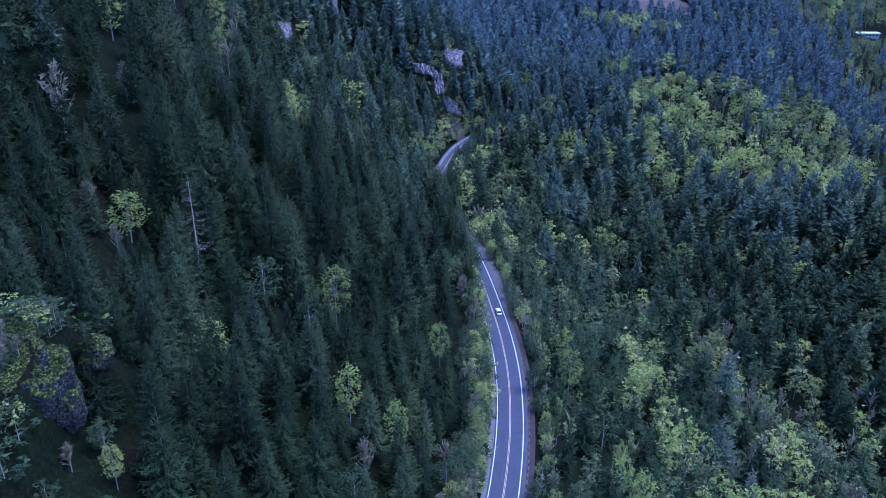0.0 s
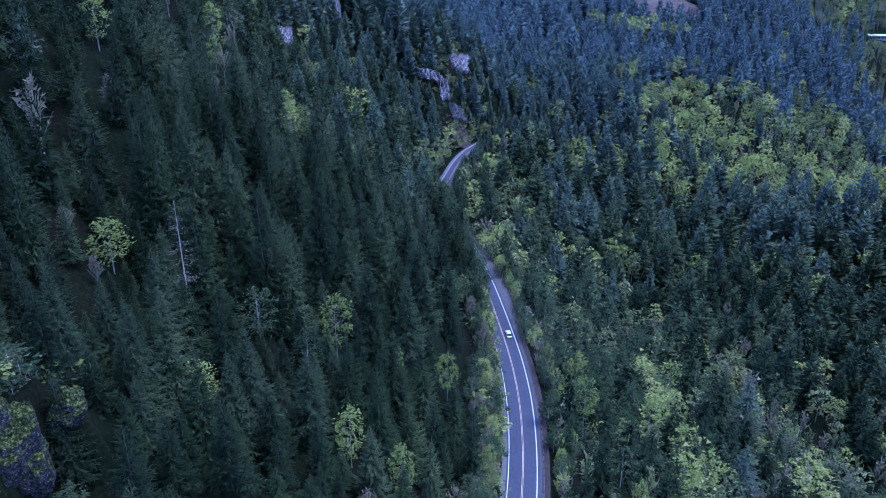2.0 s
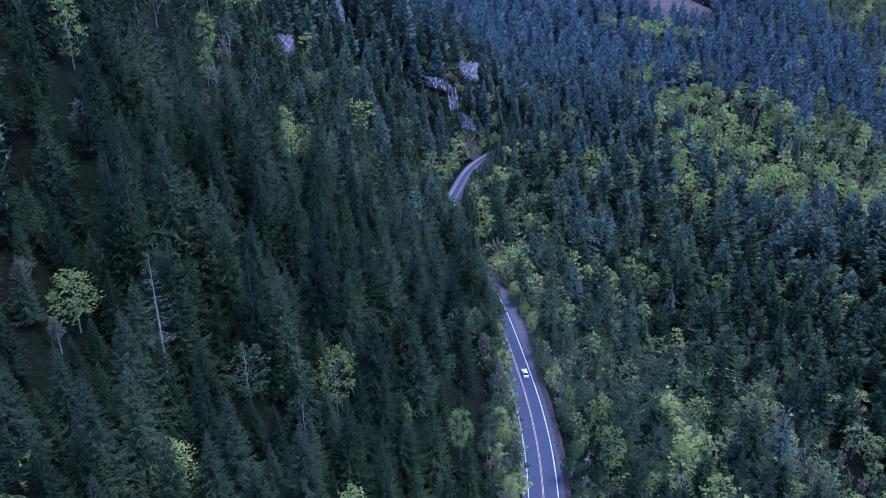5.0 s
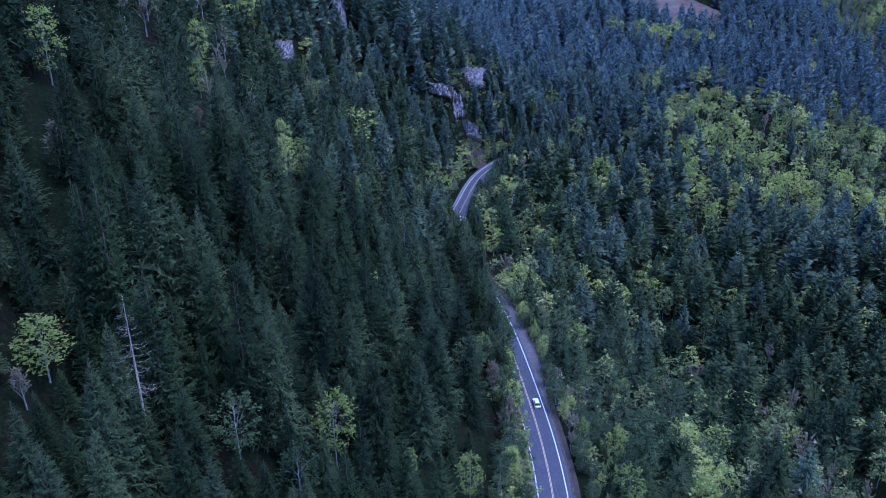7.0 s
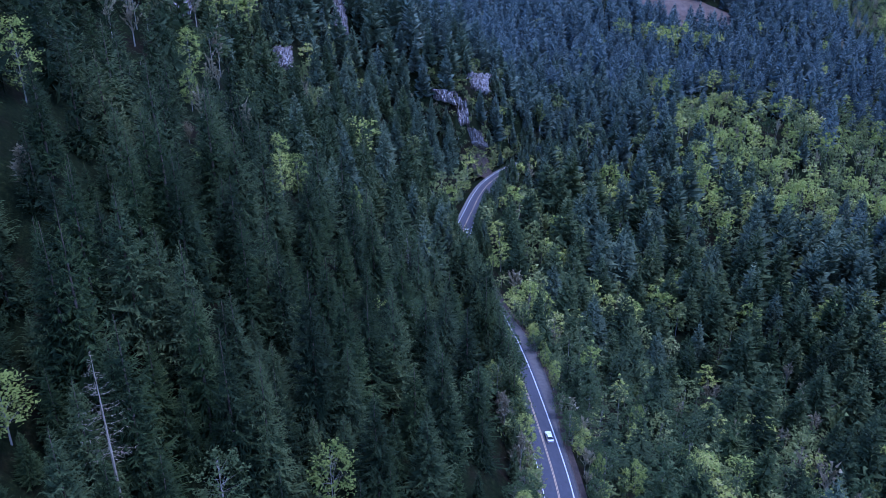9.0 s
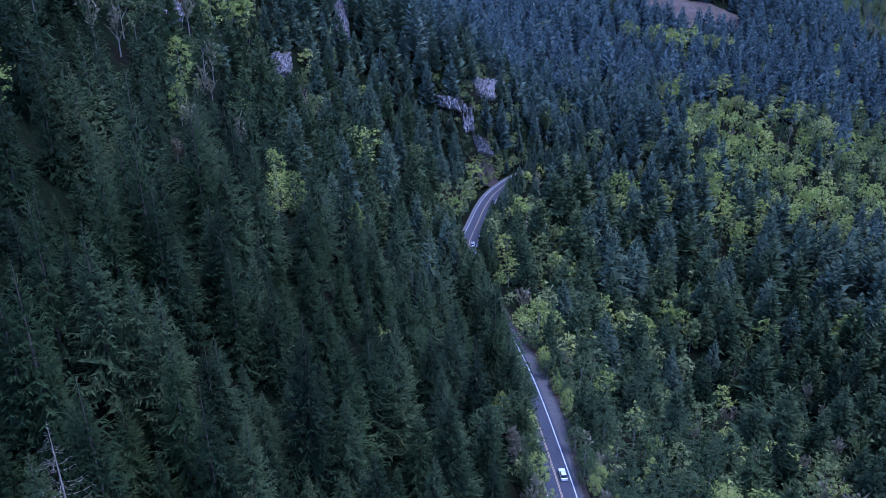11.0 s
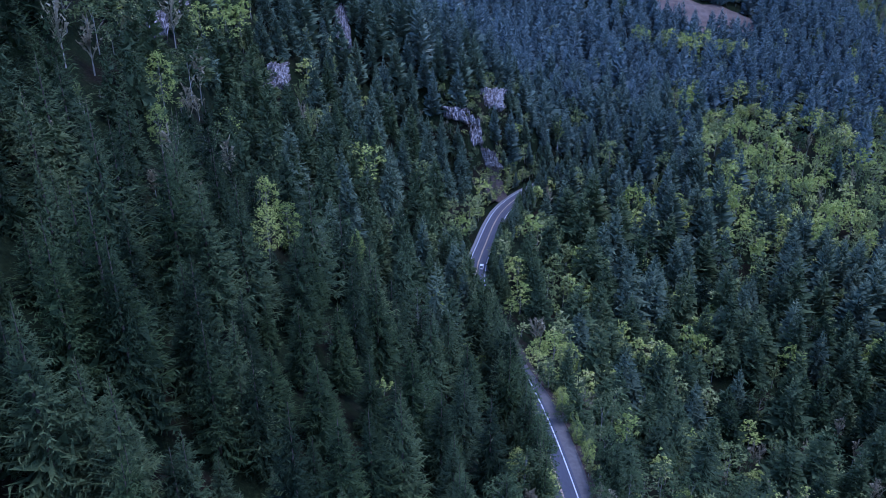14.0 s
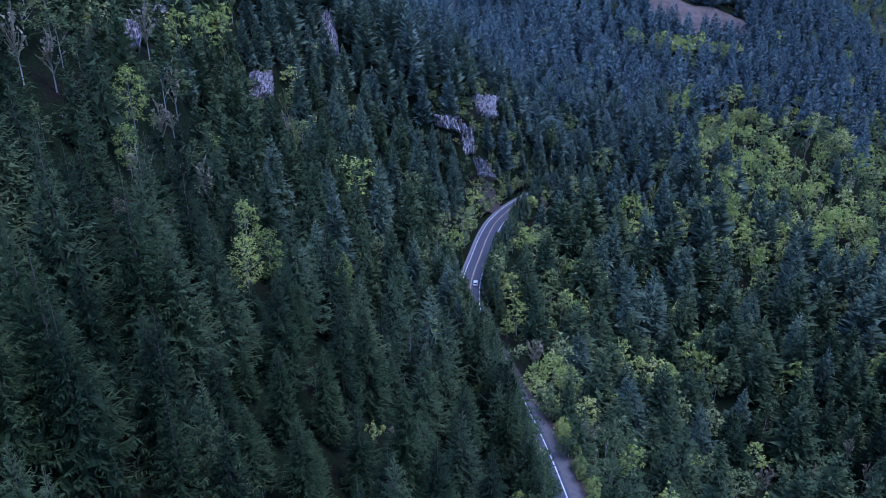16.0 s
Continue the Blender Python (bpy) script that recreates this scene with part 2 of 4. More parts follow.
def ease(v, a, b):
    u = np.clip((v - a) / (b - a), 0, 1)
    return u * u * (3 - 2 * u)


def height(x, y):
    x, y = np.atleast_1d(np.asarray(x, float)), np.atleast_1d(np.asarray(y, float))
    d, zl, yl = beside(x, y)
    up = np.maximum(d - 5.5, 0)
    near = 1 - ease(yl, 500, 590)
    steep = 0.26 + (0.52 + 0.15 * ease(yl, 165, 205)) * near
    rise = steep * np.minimum(up, 115) + 0.75 * steep * np.maximum(up - 115, 0)
    crag = 15 * np.exp(-((yl - 375) / 60) ** 2) * ease(d, 84, 98)
    knob = 19 * np.exp(-((x + 67) / 13) ** 2 - ((y - 113) / 16) ** 2) * (1 - ease(x, -64.5, -62) * (1 - ease(y, 117, 120.5)))
    cliff = 36 * np.exp(-((yl - 536) / 30) ** 4) * ease(d, 8, 23) * (1 - 0.6 * ease(d, 40, 140)) + crag + knob
    down = np.maximum(-d - 6.5, 0)
    fall = 74 * np.tanh((0.85 - 0.27 * ease(yl, 380, 450)) * down / 74) + 6 * ease(down, 200, 400)
    back = 0.16 * np.maximum(y - 900, 0) * (1 - ease(x, 280, 450) * (1 - ease(y, 1150, 1500)))
    return zl + rise + cliff - fall + back * ease(d, 0, 60) + rolling(x, y) * ease(np.abs(d), 6, 30)


# ---- building helpers ----
def mesh_of(name, verts, faces, mats, tint=None, smooth=False):
    me = bpy.data.meshes.new(name)
    me.from_pydata(np.asarray(verts, float).tolist() if not isinstance(verts, list) else verts, [], faces if isinstance(faces, list) else faces.tolist())
    for m in mats:
        me.materials.append(m)
    if tint is not None:
        me.attributes.new("tint", "FLOAT", "POINT").data.foreach_set("value", np.asarray(tint, np.float32))
    if smooth:
        me.polygons.foreach_set("use_smooth", np.ones(len(me.polygons), bool))
    me.update()
    return me


def triangles(name, verts, tint, mats, mat_index=None, bough_tone=None):
    """A mesh of loose triangles from an array of corners (3n x 3)."""
    n = len(verts) // 3
    me = bpy.data.meshes.new(name)
    me.vertices.add(3 * n)
    me.vertices.foreach_set("co", np.ascontiguousarray(verts, np.float32).ravel())
    me.loops.add(3 * n)
    me.loops.foreach_set("vertex_index", np.arange(3 * n, dtype=np.int32))
    me.polygons.add(n)
    me.polygons.foreach_set("loop_start", np.arange(0, 3 * n, 3, dtype=np.int32))
    for m in mats:
        me.materials.append(m)
    if mat_index is not None:
        me.polygons.foreach_set("material_index", np.ascontiguousarray(mat_index, np.int32))
    me.attributes.new("tint", "FLOAT", "POINT").data.foreach_set("value", np.ascontiguousarray(tint, np.float32))
    if bough_tone is not None:
        me.attributes.new("bough_tone", "FLOAT", "POINT").data.foreach_set("value", np.ascontiguousarray(bough_tone, np.float32))
    me.update(calc_edges=True)
    return me


def part(name, me, parent, label=""):
    ob = new(name, me)
    ob.parent = parent
    return tagged(ob, label)


# ---- ground ----
def axis(stretches):
    out = []
    for a, b, step in stretches:
        out.append(np.arange(a, b, step))
    return np.concatenate(out + [[stretches[-1][1]]])


def build_ground():
    xs = axis([(-4000, -400, 300), (-400, -100, 8), (-100, -76, 4), (-76, -52, 1), (-52, -20, 4), (-20, 50, 1.6), (50, 120, 4), (120, 520, 8), (520, 4000, 240)])
    ys = axis([(-2500, -200, 300), (-200, 96, 20), (96, 130, 1), (130, 600, 3), (600, 1000, 8), (1000, 4600, 180)])
    gx, gy = np.meshgrid(xs, ys)
    z = height(gx.ravel(), gy.ravel())
    d, zl, yl = beside(gx.ravel(), gy.ravel())
    z = np.where((np.abs(d) < 11.0) & (yl < 580), np.minimum(z, zl - 0.25), z)
    nx, ny = len(xs), len(ys)
    i = (np.arange(ny - 1)[:, None] * nx + np.arange(nx - 1)[None, :]).ravel()
    faces = np.stack([i, i + 1, i + 1 + nx, i + nx], 1)
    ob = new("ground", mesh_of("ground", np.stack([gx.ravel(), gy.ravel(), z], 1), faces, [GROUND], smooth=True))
    tagged(ob, "steep forest floor of brown soil, litter and moss", "ground", kind="structure")


build_ground()


# ---- road ----
ROAD_LINE = spline(ROAD, 3.0)
ROAD_WAY = np.gradient(ROAD_LINE, axis=0)
ROAD_WAY /= np.linalg.norm(ROAD_WAY[:, :2], axis=1)[:, None]
ROAD_SIDE = np.stack([ROAD_WAY[:, 1], -ROAD_WAY[:, 0], 0 * ROAD_WAY[:, 0]], 1)


def ribbon(a, b, lift, first=0, last=None, drop=0.0):
    """A strip along the road between a and b metres to the right of its middle."""
    c, s = ROAD_LINE[first:last], ROAD_SIDE[first:last]
    up = np.array([0, 0, 1.0])
    left, right = c + s * a + up * lift, c + s * b + up * lift
    rows = [left - up * drop, left, right, right - up * drop] if drop else [left, right]
    n, k = len(c), len(rows)
    verts = np.stack(rows, 1).reshape(-1, 3)
    i = np.arange(n - 1)[:, None] * k + np.arange(k - 1)[None, :]
    i = i.ravel()
    return verts, np.stack([i, i + 1, i + 1 + k, i + k], 1)


SPUR = 2.7 * np.exp(-((ROAD_LINE[:, 1] - 300) / 32) ** 4)    # the lay-by beside the right lane


def build_road():
    v, f = ribbon(-4.4, 4.7, 0.0, drop=0.6)
    road = tagged(new("road", mesh_of("road", v, f, [ASPHALT])), "winding two-lane asphalt mountain road with painted lines", "road", kind="structure")
    for name, a, b, m, label in (("edge_line", -3.90, -3.66, WHITE_LINE, "white edge line"), ("edge_line", 3.64, 3.92, WHITE_LINE, "white edge line"),
                                 ("centre_line", -0.22, -0.08, YELLOW_LINE, "yellow centre line"), ("centre_line", 0.08, 0.22, YELLOW_LINE, "yellow centre line")):
        v, f = ribbon(a, b, 0.006)
        part(name, mesh_of(name, v, f, [m]), road, label)
    for a in (-2.95, -1.3, 0.75, 2.4):
        v, f = ribbon(a, a + 0.62, 0.004)
        part("wheel_track", mesh_of("wheel_track", v, f, [WORN_ASPHALT]), road, "dark worn wheel track")
    for name, a, b in (("lay_by", 4.7, 5.7 + SPUR[:, None]), ("shoulder", -5.6, -4.4)):
        v, f = ribbon(a, b, -0.03, drop=0.5)
        if name == "lay_by":
            ev, ef = ribbon(b, b + 1.5, -0.10, drop=0.8)
            part("earth_verge", mesh_of("earth_verge", ev, ef, [BROWN_EARTH]), road, "bare reddish-brown earth verge")
        part(name, mesh_of(name, v, f, [PALE_ASPHALT if name == "lay_by" else GRAVEL]), road, "worn asphalt shoulder" if name == "lay_by" else "gravel shoulder")


build_road()


def build_meadow():
    n, verts, faces = 26, [], []
    for i in range(n + 1):
        for j in range(40):
            r, a = i / n * (1 + 0.12 * math.sin(3 * j * 0.157 + 1) + 0.08 * math.sin(7 * j * 0.157)), j * 6.283 / 40
            x, y = 232 + 55 * r * math.cos(a), 945 + 39 * r * math.sin(a)
            verts.append((x, y, height(x, y)[0] + 0.5))
    for i in range(n):
        for j in range(40):
            faces.append((i * 40 + j, i * 40 + (j + 1) % 40, (i + 1) * 40 + (j + 1) % 40, (i + 1) * 40 + j))
    tagged(new("bare_hillside", mesh_of("bare_hillside", verts, faces, [DRY_GRASS], smooth=True)), "bare hillside of dry brown grass and bracken", "ground", kind="structure")


build_meadow()


def build_bank():
    """The mossy knoll above the road."""
    n, m, verts, faces = 22, 60, [], []
    for i in range(n + 1):
        for j in range(m):
            r, a = i / n * (1 + 0.15 * math.sin(3 * j * 0.105 + 2) + 0.10 * math.sin(8 * j * 0.105)), j * 6.2832 / m
            x, y = -72.5 + 7 * r * math.cos(a), 112 + 13 * r * math.sin(a)
            lump = noise.fractal(Vector((x * 0.25, y * 0.25, 0)), 0.9, 2.1, 5)
            verts.append((x, y, height(x, y)[0] + (0.7 + 1.0 * lump) * (1 - r ** 4) - 0.6 * (r > 0.97)))
    for i in range(n):
        for j in range(m):
            faces.append((i * m + j, i * m + (j + 1) % m, (i + 1) * m + (j + 1) % m, (i + 1) * m + j))
    tagged(new("mossy_bank", mesh_of("mossy_bank", verts, faces, [MOSSY], smooth=True)), "mossy green bank with grass and small rocks", "ground", kind="structure")


build_bank()


# ---- rock ----
# Where the rock breaks out of the slope above the bend: upper left, upper right, lower left and lower right corner of each face.
FACES = (((-21.5, 523, 26.5), (-7.9, 528, 24.5), (-19.7, 522, 20), (-6.3, 522, 16.5)),
         ((-8.7, 529, 23), (-0.6, 528.6, 19.2), (-6.4, 518, 5.0), (2.0, 523.7, 1.8)),
         ((-0.8, 520.5, 5.0), (3.6, 526.5, 1.2), (3.0, 520.5, -7.0), (11.4, 533, -12.7)),
         ((-1.5, 543, 31), (13.5, 560, 27), (-0.3, 534, 22), (12.2, 549, 16.5)))
BARE_ROCK = np.array([[c[k] + (d[k] - c[k]) * u for k in (0, 1)] for tl, tr, bl, br in FACES for c, d in ((tl, tr), (bl, br)) for u in (0.0, 0.25, 0.5, 0.75, 1.0)])
CRAGS = ((((-107, 356, 95.5), (-100.5, 362, 94.5), (-103.2, 349, 90.5), (-98, 354, 89.5)), 0.5),
         (((-78.1, 548, 73.5), (-71.8, 550, 73), (-76.6, 521, 56), (-66.7, 530, 52.5)), 1.0),
         (((-94, 452.5, 62), (-89, 466, 59.5), (-90, 440, 53), (-86.2, 455, 51)), 0.35),
         (((-93.3, 427, 60), (-90.5, 438, 57.5), (-89.5, 415, 53), (-88, 431, 52.5)), 0.35),
         (((-119, 414, 91.5), (-113.5, 422, 90), (-113.4, 403, 87.5), (-109, 410, 86)), 0.35))


def face_mesh(corners, upright, seed):
    """A broken rock face: ribs and clefts running down it where it is upright, blocks and rubble where not; its rim dips into the slope."""
    tl, tr, bl, br = (np.array(c, float) for c in corners)
    wide, tall = max(np.linalg.norm(tr - tl), np.linalg.norm(br - bl)), max(np.linalg.norm(tl - bl), np.linalg.norm(tr - br))
    n, m = int(wide / 0.4) + 2, int(tall / 0.45) + 2
    out = np.cross(tr - tl, tl - bl)
    out = out / np.linalg.norm(out)
    if out[1] > 0:
        out = -out
    verts, faces = [], []
    for j in range(m + 1):
        v = j / m
        for i in range(n + 1):
            u = i / n
            p = (tl * (1 - u) + tr * u) * (1 - v) + (bl * (1 - u) + br * u) * v
            q = Vector((u * wide, v * tall, seed * 9.7))
            rib = noise.noise(Vector((q.x * 0.85 + 0.35 * noise.noise(q * 0.4), q.y * 0.16 * upright + q.y * 0.7 * (1 - upright), q.z)))
            block = noise.noise(Vector((math.floor(q.x * 0.9 + rib) * 1.7, math.floor(q.y * 0.5 + 2 * rib) * 1.3, q.z)))
            rough = noise.fractal(q * 0.9, 0.8, 2.2, 4)
            edge = noise.noise(q * 0.45 + Vector((7, 3, 1))) * 0.15 + noise.noise(q * 1.3) * 0.06
            rim = min(u + edge, 1 - u + edge, v + edge, 1 - v + edge)
            deep = 3.4 + 1.5 * rib + 0.9 * block + 0.5 * rough - 5.0 * max(0.0, min(1.3, 1 - (rim - 0.02) / 0.10))
            p = p + out * deep
            verts.append((p[0] + 0.3 * block, p[1], p[2] + 0.3 * rough))
    for j in range(m):
        for i in range(n):
            a = j * (n + 1) + i
            faces.append((a, a + n + 1, a + n + 2, a + 1))
    return mesh_of("rock_face", verts, faces, [ROCK])


def build_cliff():
    cliff = tagged(new("rock_cliff"), "grey-violet basalt cliff with broken ribs above the road bend", "cliff")
    for k, corners in enumerate(FACES):
        part("rock_face", face_mesh(corners, 1.0 if k != 2 else 0.5, k + 1), cliff)


build_cliff()
for k, (corners, upright) in enumerate(CRAGS):
    crag = tagged(new("rock_outcrop"), "grey broken rock crag standing out of the firs", "rock", "crags on the slope")
    part("rock_face", face_mesh(corners, upright, k + 11), crag)
CRAG_SPOTS = [(np.mean([c[0] for c in q]), np.mean([c[1] for c in q]), 0.5 * (math.dist(q[0], q[1]) + math.dist(q[2], q[3]))) for q, _ in CRAGS]


def build_scree():
    """Bare earth and rubble between the cliff and the road."""
    n, m, verts, faces = 16, 48, [], []
    for i in range(n + 1):
        for j in range(m):
            a = j * 6.2832 / m
            r = i / n * (1 + 0.16 * math.sin(3 * a + 1) + 0.10 * math.sin(7 * a))
            x, y = 8.5 + 5.5 * r * math.cos(a) + 3 * r * math.sin(a), 523 + 11 * r * math.sin(a)
            lump = noise.fractal(Vector((x * 0.4, y * 0.4, 0)), 0.9, 2.1, 4)
            verts.append((x, y, height(x, y)[0] + (0.4 + 1.0 * lump) * (1 - r ** 3) - 0.5 * (i == n)))
    for i in range(n):
        for j in range(m):
            faces.append((i * m + j, i * m + (j + 1) % m, (i + 1) * m + (j + 1) % m, (i + 1) * m + j))
    tagged(new("scree", mesh_of("scree", verts, faces, [BROWN_EARTH], smooth=True)), "reddish-brown earth and rubble below the cliff", "ground", kind="structure")


build_scree()


def build_knob(x, y, z, sx, sy, sz, seed, label):
    """A rounded mossy boulder with a steep worn face."""
    bm = bmesh.new()
    bmesh.ops.create_icosphere(bm, subdivisions=5, radius=1.0)
    off = Vector((seed * 7.3, seed * 3.1, 0))
    for v in bm.verts:
        p = v.co.copy()
        n = noise.fractal(p * 1.7 + off, 0.9, 2.1, 5) * 0.22 + noise.noise(p * 0.9 + off) * 0.25
        step = math.floor(p.z * 4 + noise.noise(p * 2 + off)) / 4
        p.z = p.z * 0.6 + step * 0.4
        p *= 1 + n
        v.co = Vector((x + p.x * sx, y + p.y * sy, z + p.z * sz))
    me = bpy.data.meshes.new("mossy_boulder")
    bm.to_mesh(me)
    bm.free()
    me.materials.append(MOSSY)
    tagged(new("mossy_boulder", me), label, "rock", "boulders on the knoll")


build_knob(-65.2, 109.5, 54, 4.8, 4.6, 8.5, 1, "tall boulder with a bare grey face in the mossy bank")
build_knob(-60.6, 119.0, 56.2, 2.9, 2.8, 3.4, 2, "dark mossy boulder overhanging a hollow beside the taller one")


# ---- trees ----
def cone_trunk(h, r, bend, n=6, rings=5):
    z = np.linspace(-2.5, h, rings)
    rad = r * (1 - np.clip(z, 0, None) / h * 0.93)
    a = np.arange(n) * 2 * np.pi / n
    ox, oy = bend * np.sin(z / h * 2.0) * h * 0.02, bend * np.cos(z / h * 1.7) * h * 0.012
    v = np.stack([ox[:, None] + rad[:, None] * np.cos(a), oy[:, None] + rad[:, None] * np.sin(a), np.repeat(z[:, None], n, 1)], 2)
    tris = []
    for i in range(rings - 1):
        for j in range(n):
            p, q, s, t = v[i, j], v[i, (j + 1) % n], v[i + 1, (j + 1) % n], v[i + 1, j]
            tris += [p, q, s, p, s, t]
    return np.array(tris)


def fir_crown(rng, h=30.0, radius=5.6, boughs=230, sprays=6, bare=0.1, taper=0.95, ragged=0.2):
    """A spire of boughs set round the trunk in a spiral, each a drooping plume of needle sprays; corners and their
    tone, paler at the young tips and, as if lit, at the top.
    """
    tris, bough_tone = [], []
    # the dense heart of the crown: boughs in each other's way, all in the darkest tone
    m = 130 if sprays > 3 else (70 if sprays else 50)
    for i in range(m):
        u = 0.9 * rng.random() ** 1.3
        r = radius * (1 - u) ** taper * rng.uniform(0.05, 0.55)
        a = rng.random() * 6.283
        c = np.array([r * math.cos(a), r * math.sin(a), h * (bare + (0.98 - bare) * u) - 0.25 * r])
        size = (0.22 if sprays > 3 else 0.30) * radius * (1 - u) ** taper + 0.25
        for v in rng.normal(size=(3, 3)) * np.array([0.7, 0.7, 0.9]) * size:
            tris.append(c + v)
    bough_tone += [0.0] * len(tris)
    lop, lean = rng.random() * 6.28, rng.uniform(0.0, 0.14)
    swell = rng.random(3) * 6.28
    up = np.array([0.0, 0.0, 1.0])
    for i in range(boughs):
        t = (i + rng.random()) / boughs
        u = 0.62 * t + 0.38 * (1 - math.sqrt(1 - t))
        a = i * 2.39996 + rng.uniform(-0.5, 0.5)
        reach = radius * (1 - u) ** taper * (0.72 + 0.28 * min(1.0, u / 0.12))
        # boughs of one age hang together, with bays and gaps between
        reach *= 1 + ragged * (0.55 * math.sin(2 * a + swell[0] + 9 * u) + 0.45 * math.sin(3 * a - 17 * u + swell[1])) + lean * math.cos(a - lop)
        ln = reach * rng.uniform(0.78, 1.16) + 0.12
        if rng.random() < 0.04:
            ln *= 1.25
        out, side = np.array([math.cos(a), math.sin(a), 0]), np.array([-math.sin(a), math.cos(a), 0])
        tilt = 0.62 * u ** 2.4 + 0.06 - 0.34 * (1 - u) + rng.uniform(-0.12, 0.12)
        sag = 0.10 + 0.16 * (1 - u)
        z0 = h * (bare + (0.985 - bare) * u)

        def spine(f):
            return out * ln * f + up * (z0 + ln * (tilt * f - sag * math.sin(3.0 * f) + 0.10 * f * f))

        tip = spine(1.0)
        # light on the crown's top, painted in as a paler tone
        top_light = 0.6 if u > 0.88 else 0.0
        if sprays < 2:
            root = spine(0.30 if sprays else 0.40)
            roll = rng.uniform(-1.2, 1.2)
            w = (side * math.cos(roll) + up * math.sin(roll)) * ((0.24 if not sprays else 0.12) * ln + 0.18) * rng.uniform(0.7, 1.3)
            low = up * rng.uniform(-0.08, 0.22) * ln
            tris += [root + w - low, root - w, tip]
            bough_tone += [0.15 + top_light, 0.15 + top_light, 0.60 + top_light]
            if sprays:
                for sgn in (-1, 1, -1, 1):
                    f = rng.uniform(0.30, 0.72)
                    e = spine(f + 0.12) + side * sgn * ln * rng.uniform(0.14, 0.30) + out * ln * 0.08 - up * ln * rng.uniform(0.0, 0.24)
                    tris += [spine(f), spine(f + 0.20), e]
                    bough_tone += [0.2 + top_light, 0.4 + top_light, 0.7 + top_light]
            continue
        # the ridge of the plume
        body, w = spine(0.55), side * (0.05 * ln + 0.03)
        tris += [spine(0.12), body + w, body - w, body + w, tip, body - w]
        bough_tone += [top_light, 0.2 + top_light, 0.2 + top_light, 0.2 + top_light, 0.9 + top_light, 0.2 + top_light]
        for j in range(sprays):
            for sgn in (-1, 1):
                f = 0.22 + 0.74 * (j + rng.random()) / sprays
                base = spine(f)
                ang = rng.uniform(0.45, 1.15)
                tl = (ln * (0.22 - 0.13 * f) + 0.30) * rng.uniform(0.6, 1.35)
                e = base + (side * sgn * math.sin(ang) + out * math.cos(ang)) * tl - up * tl * rng.uniform(0.05, 0.55)
                half = (out * 0.5 + up * rng.uniform(-0.35, 0.15)) * (0.17 * tl + 0.26 * ln / sprays)
                tris += [base - half, base + half, e]
                bough_tone += [0.25 * f, 0.35 * f, 0.30 + 0.45 * f * rng.random()]
    # the leader
    for k in range(3):
        a = k * 2.1
        tris += [np.array([0.10 * math.cos(a), 0.10 * math.sin(a), h * 0.95]), np.array([0.10 * math.cos(a + 2.1), 0.10 * math.sin(a + 2.1), h * 0.95]), np.array([0, 0, h * 1.015])]
        bough_tone += [0.6, 0.6, 1.0]
    return np.array(tris), np.array(bough_tone)


def leaf_crown(rng, h=17.0, radius=4.2, clumps=34, leaves=14, size=0.5, low=0.3):
    """Loose clumps of leaves out along the limbs, with gaps between; also the limb ends."""
    tris, ends = [], []
    for i in range(clumps):
        a, lift = rng.random() * 6.283, rng.uniform(-0.95, 1.0)
        r = math.sqrt(1 - lift * lift) * rng.uniform(0.55, 1.0) ** 0.5
        c = np.array([radius * r * math.cos(a), radius * r * math.sin(a), h * (0.5 + 0.5 * low + 0.48 * (1 - low) * lift * rng.uniform(0.75, 1.0))])
        ends.append(c)
        spread = radius * rng.uniform(0.12, 0.24)
        p = c + rng.normal(size=(leaves, 3)) * spread * np.array([0.62, 0.62, 0.5])
        d1, d2 = rng.normal(size=(leaves, 3)), rng.normal(size=(leaves, 3))
        d1[:, 2] *= 0.45
        d2[:, 2] *= 0.45
        d1 /= np.linalg.norm(d1, axis=1)[:, None]
        d2 /= np.linalg.norm(d2, axis=1)[:, None]
        s = size * rng.uniform(0.6, 1.4, (leaves, 1))
        tris.append(np.stack([p - d1 * s * 0.6, p + d1 * s * 0.6, p + d2 * s], 1).reshape(-1, 3))
    m = clumps
    p = rng.normal(size=(m, 3)) * np.array([radius * 0.33, radius * 0.33, h * 0.15]) + np.array([0, 0, h * (low + 0.62 * (1 - low))])
    d1, d2 = rng.normal(size=(m, 3)), rng.normal(size=(m, 3))
    tris.append(np.stack([p - d1 * size * 0.45, p + d1 * size * 0.45, p + d2 * size * 0.7], 1).reshape(-1, 3))
    return np.vstack(tris), ends


def twig_crown(rng, h=16.0, radius=2.4, stems=3, boughs=30, sprays=7, thick=0.07, low=0.25):
    """A bare crown: upward boughs with sprays of fine twigs; also the bough ends."""
    tris, ends = [], []
    for i in range(boughs):
        u = low + (0.97 - low) * rng.random()
        a = rng.random() * 6.283
        root = np.array([0, 0, h * u * 0.8])
        r = radius * (1.1 - u) * rng.uniform(0.5, 1.3) + 0.3
        tip = np.array([r * math.cos(a), r * math.sin(a), h * u * 0.8 + r * rng.uniform(0.8, 2.0) + 0.1 * h])
        tris += stick(root, tip, thick)
        for j in range(sprays):
            f = rng.uniform(0.35, 1.0)
            b = root + (tip - root) * f
            d = rng.normal(size=3) * np.array([0.5, 0.5, 0.4]) + np.array([0.4 * math.cos(a), 0.4 * math.sin(a), 0.5])
            e = b + d * rng.uniform(0.5, 1.3)
            s = rng.normal(size=3) * thick * 1.3
            tris += [b - s, b + s, e]
    return np.array(tris), ends


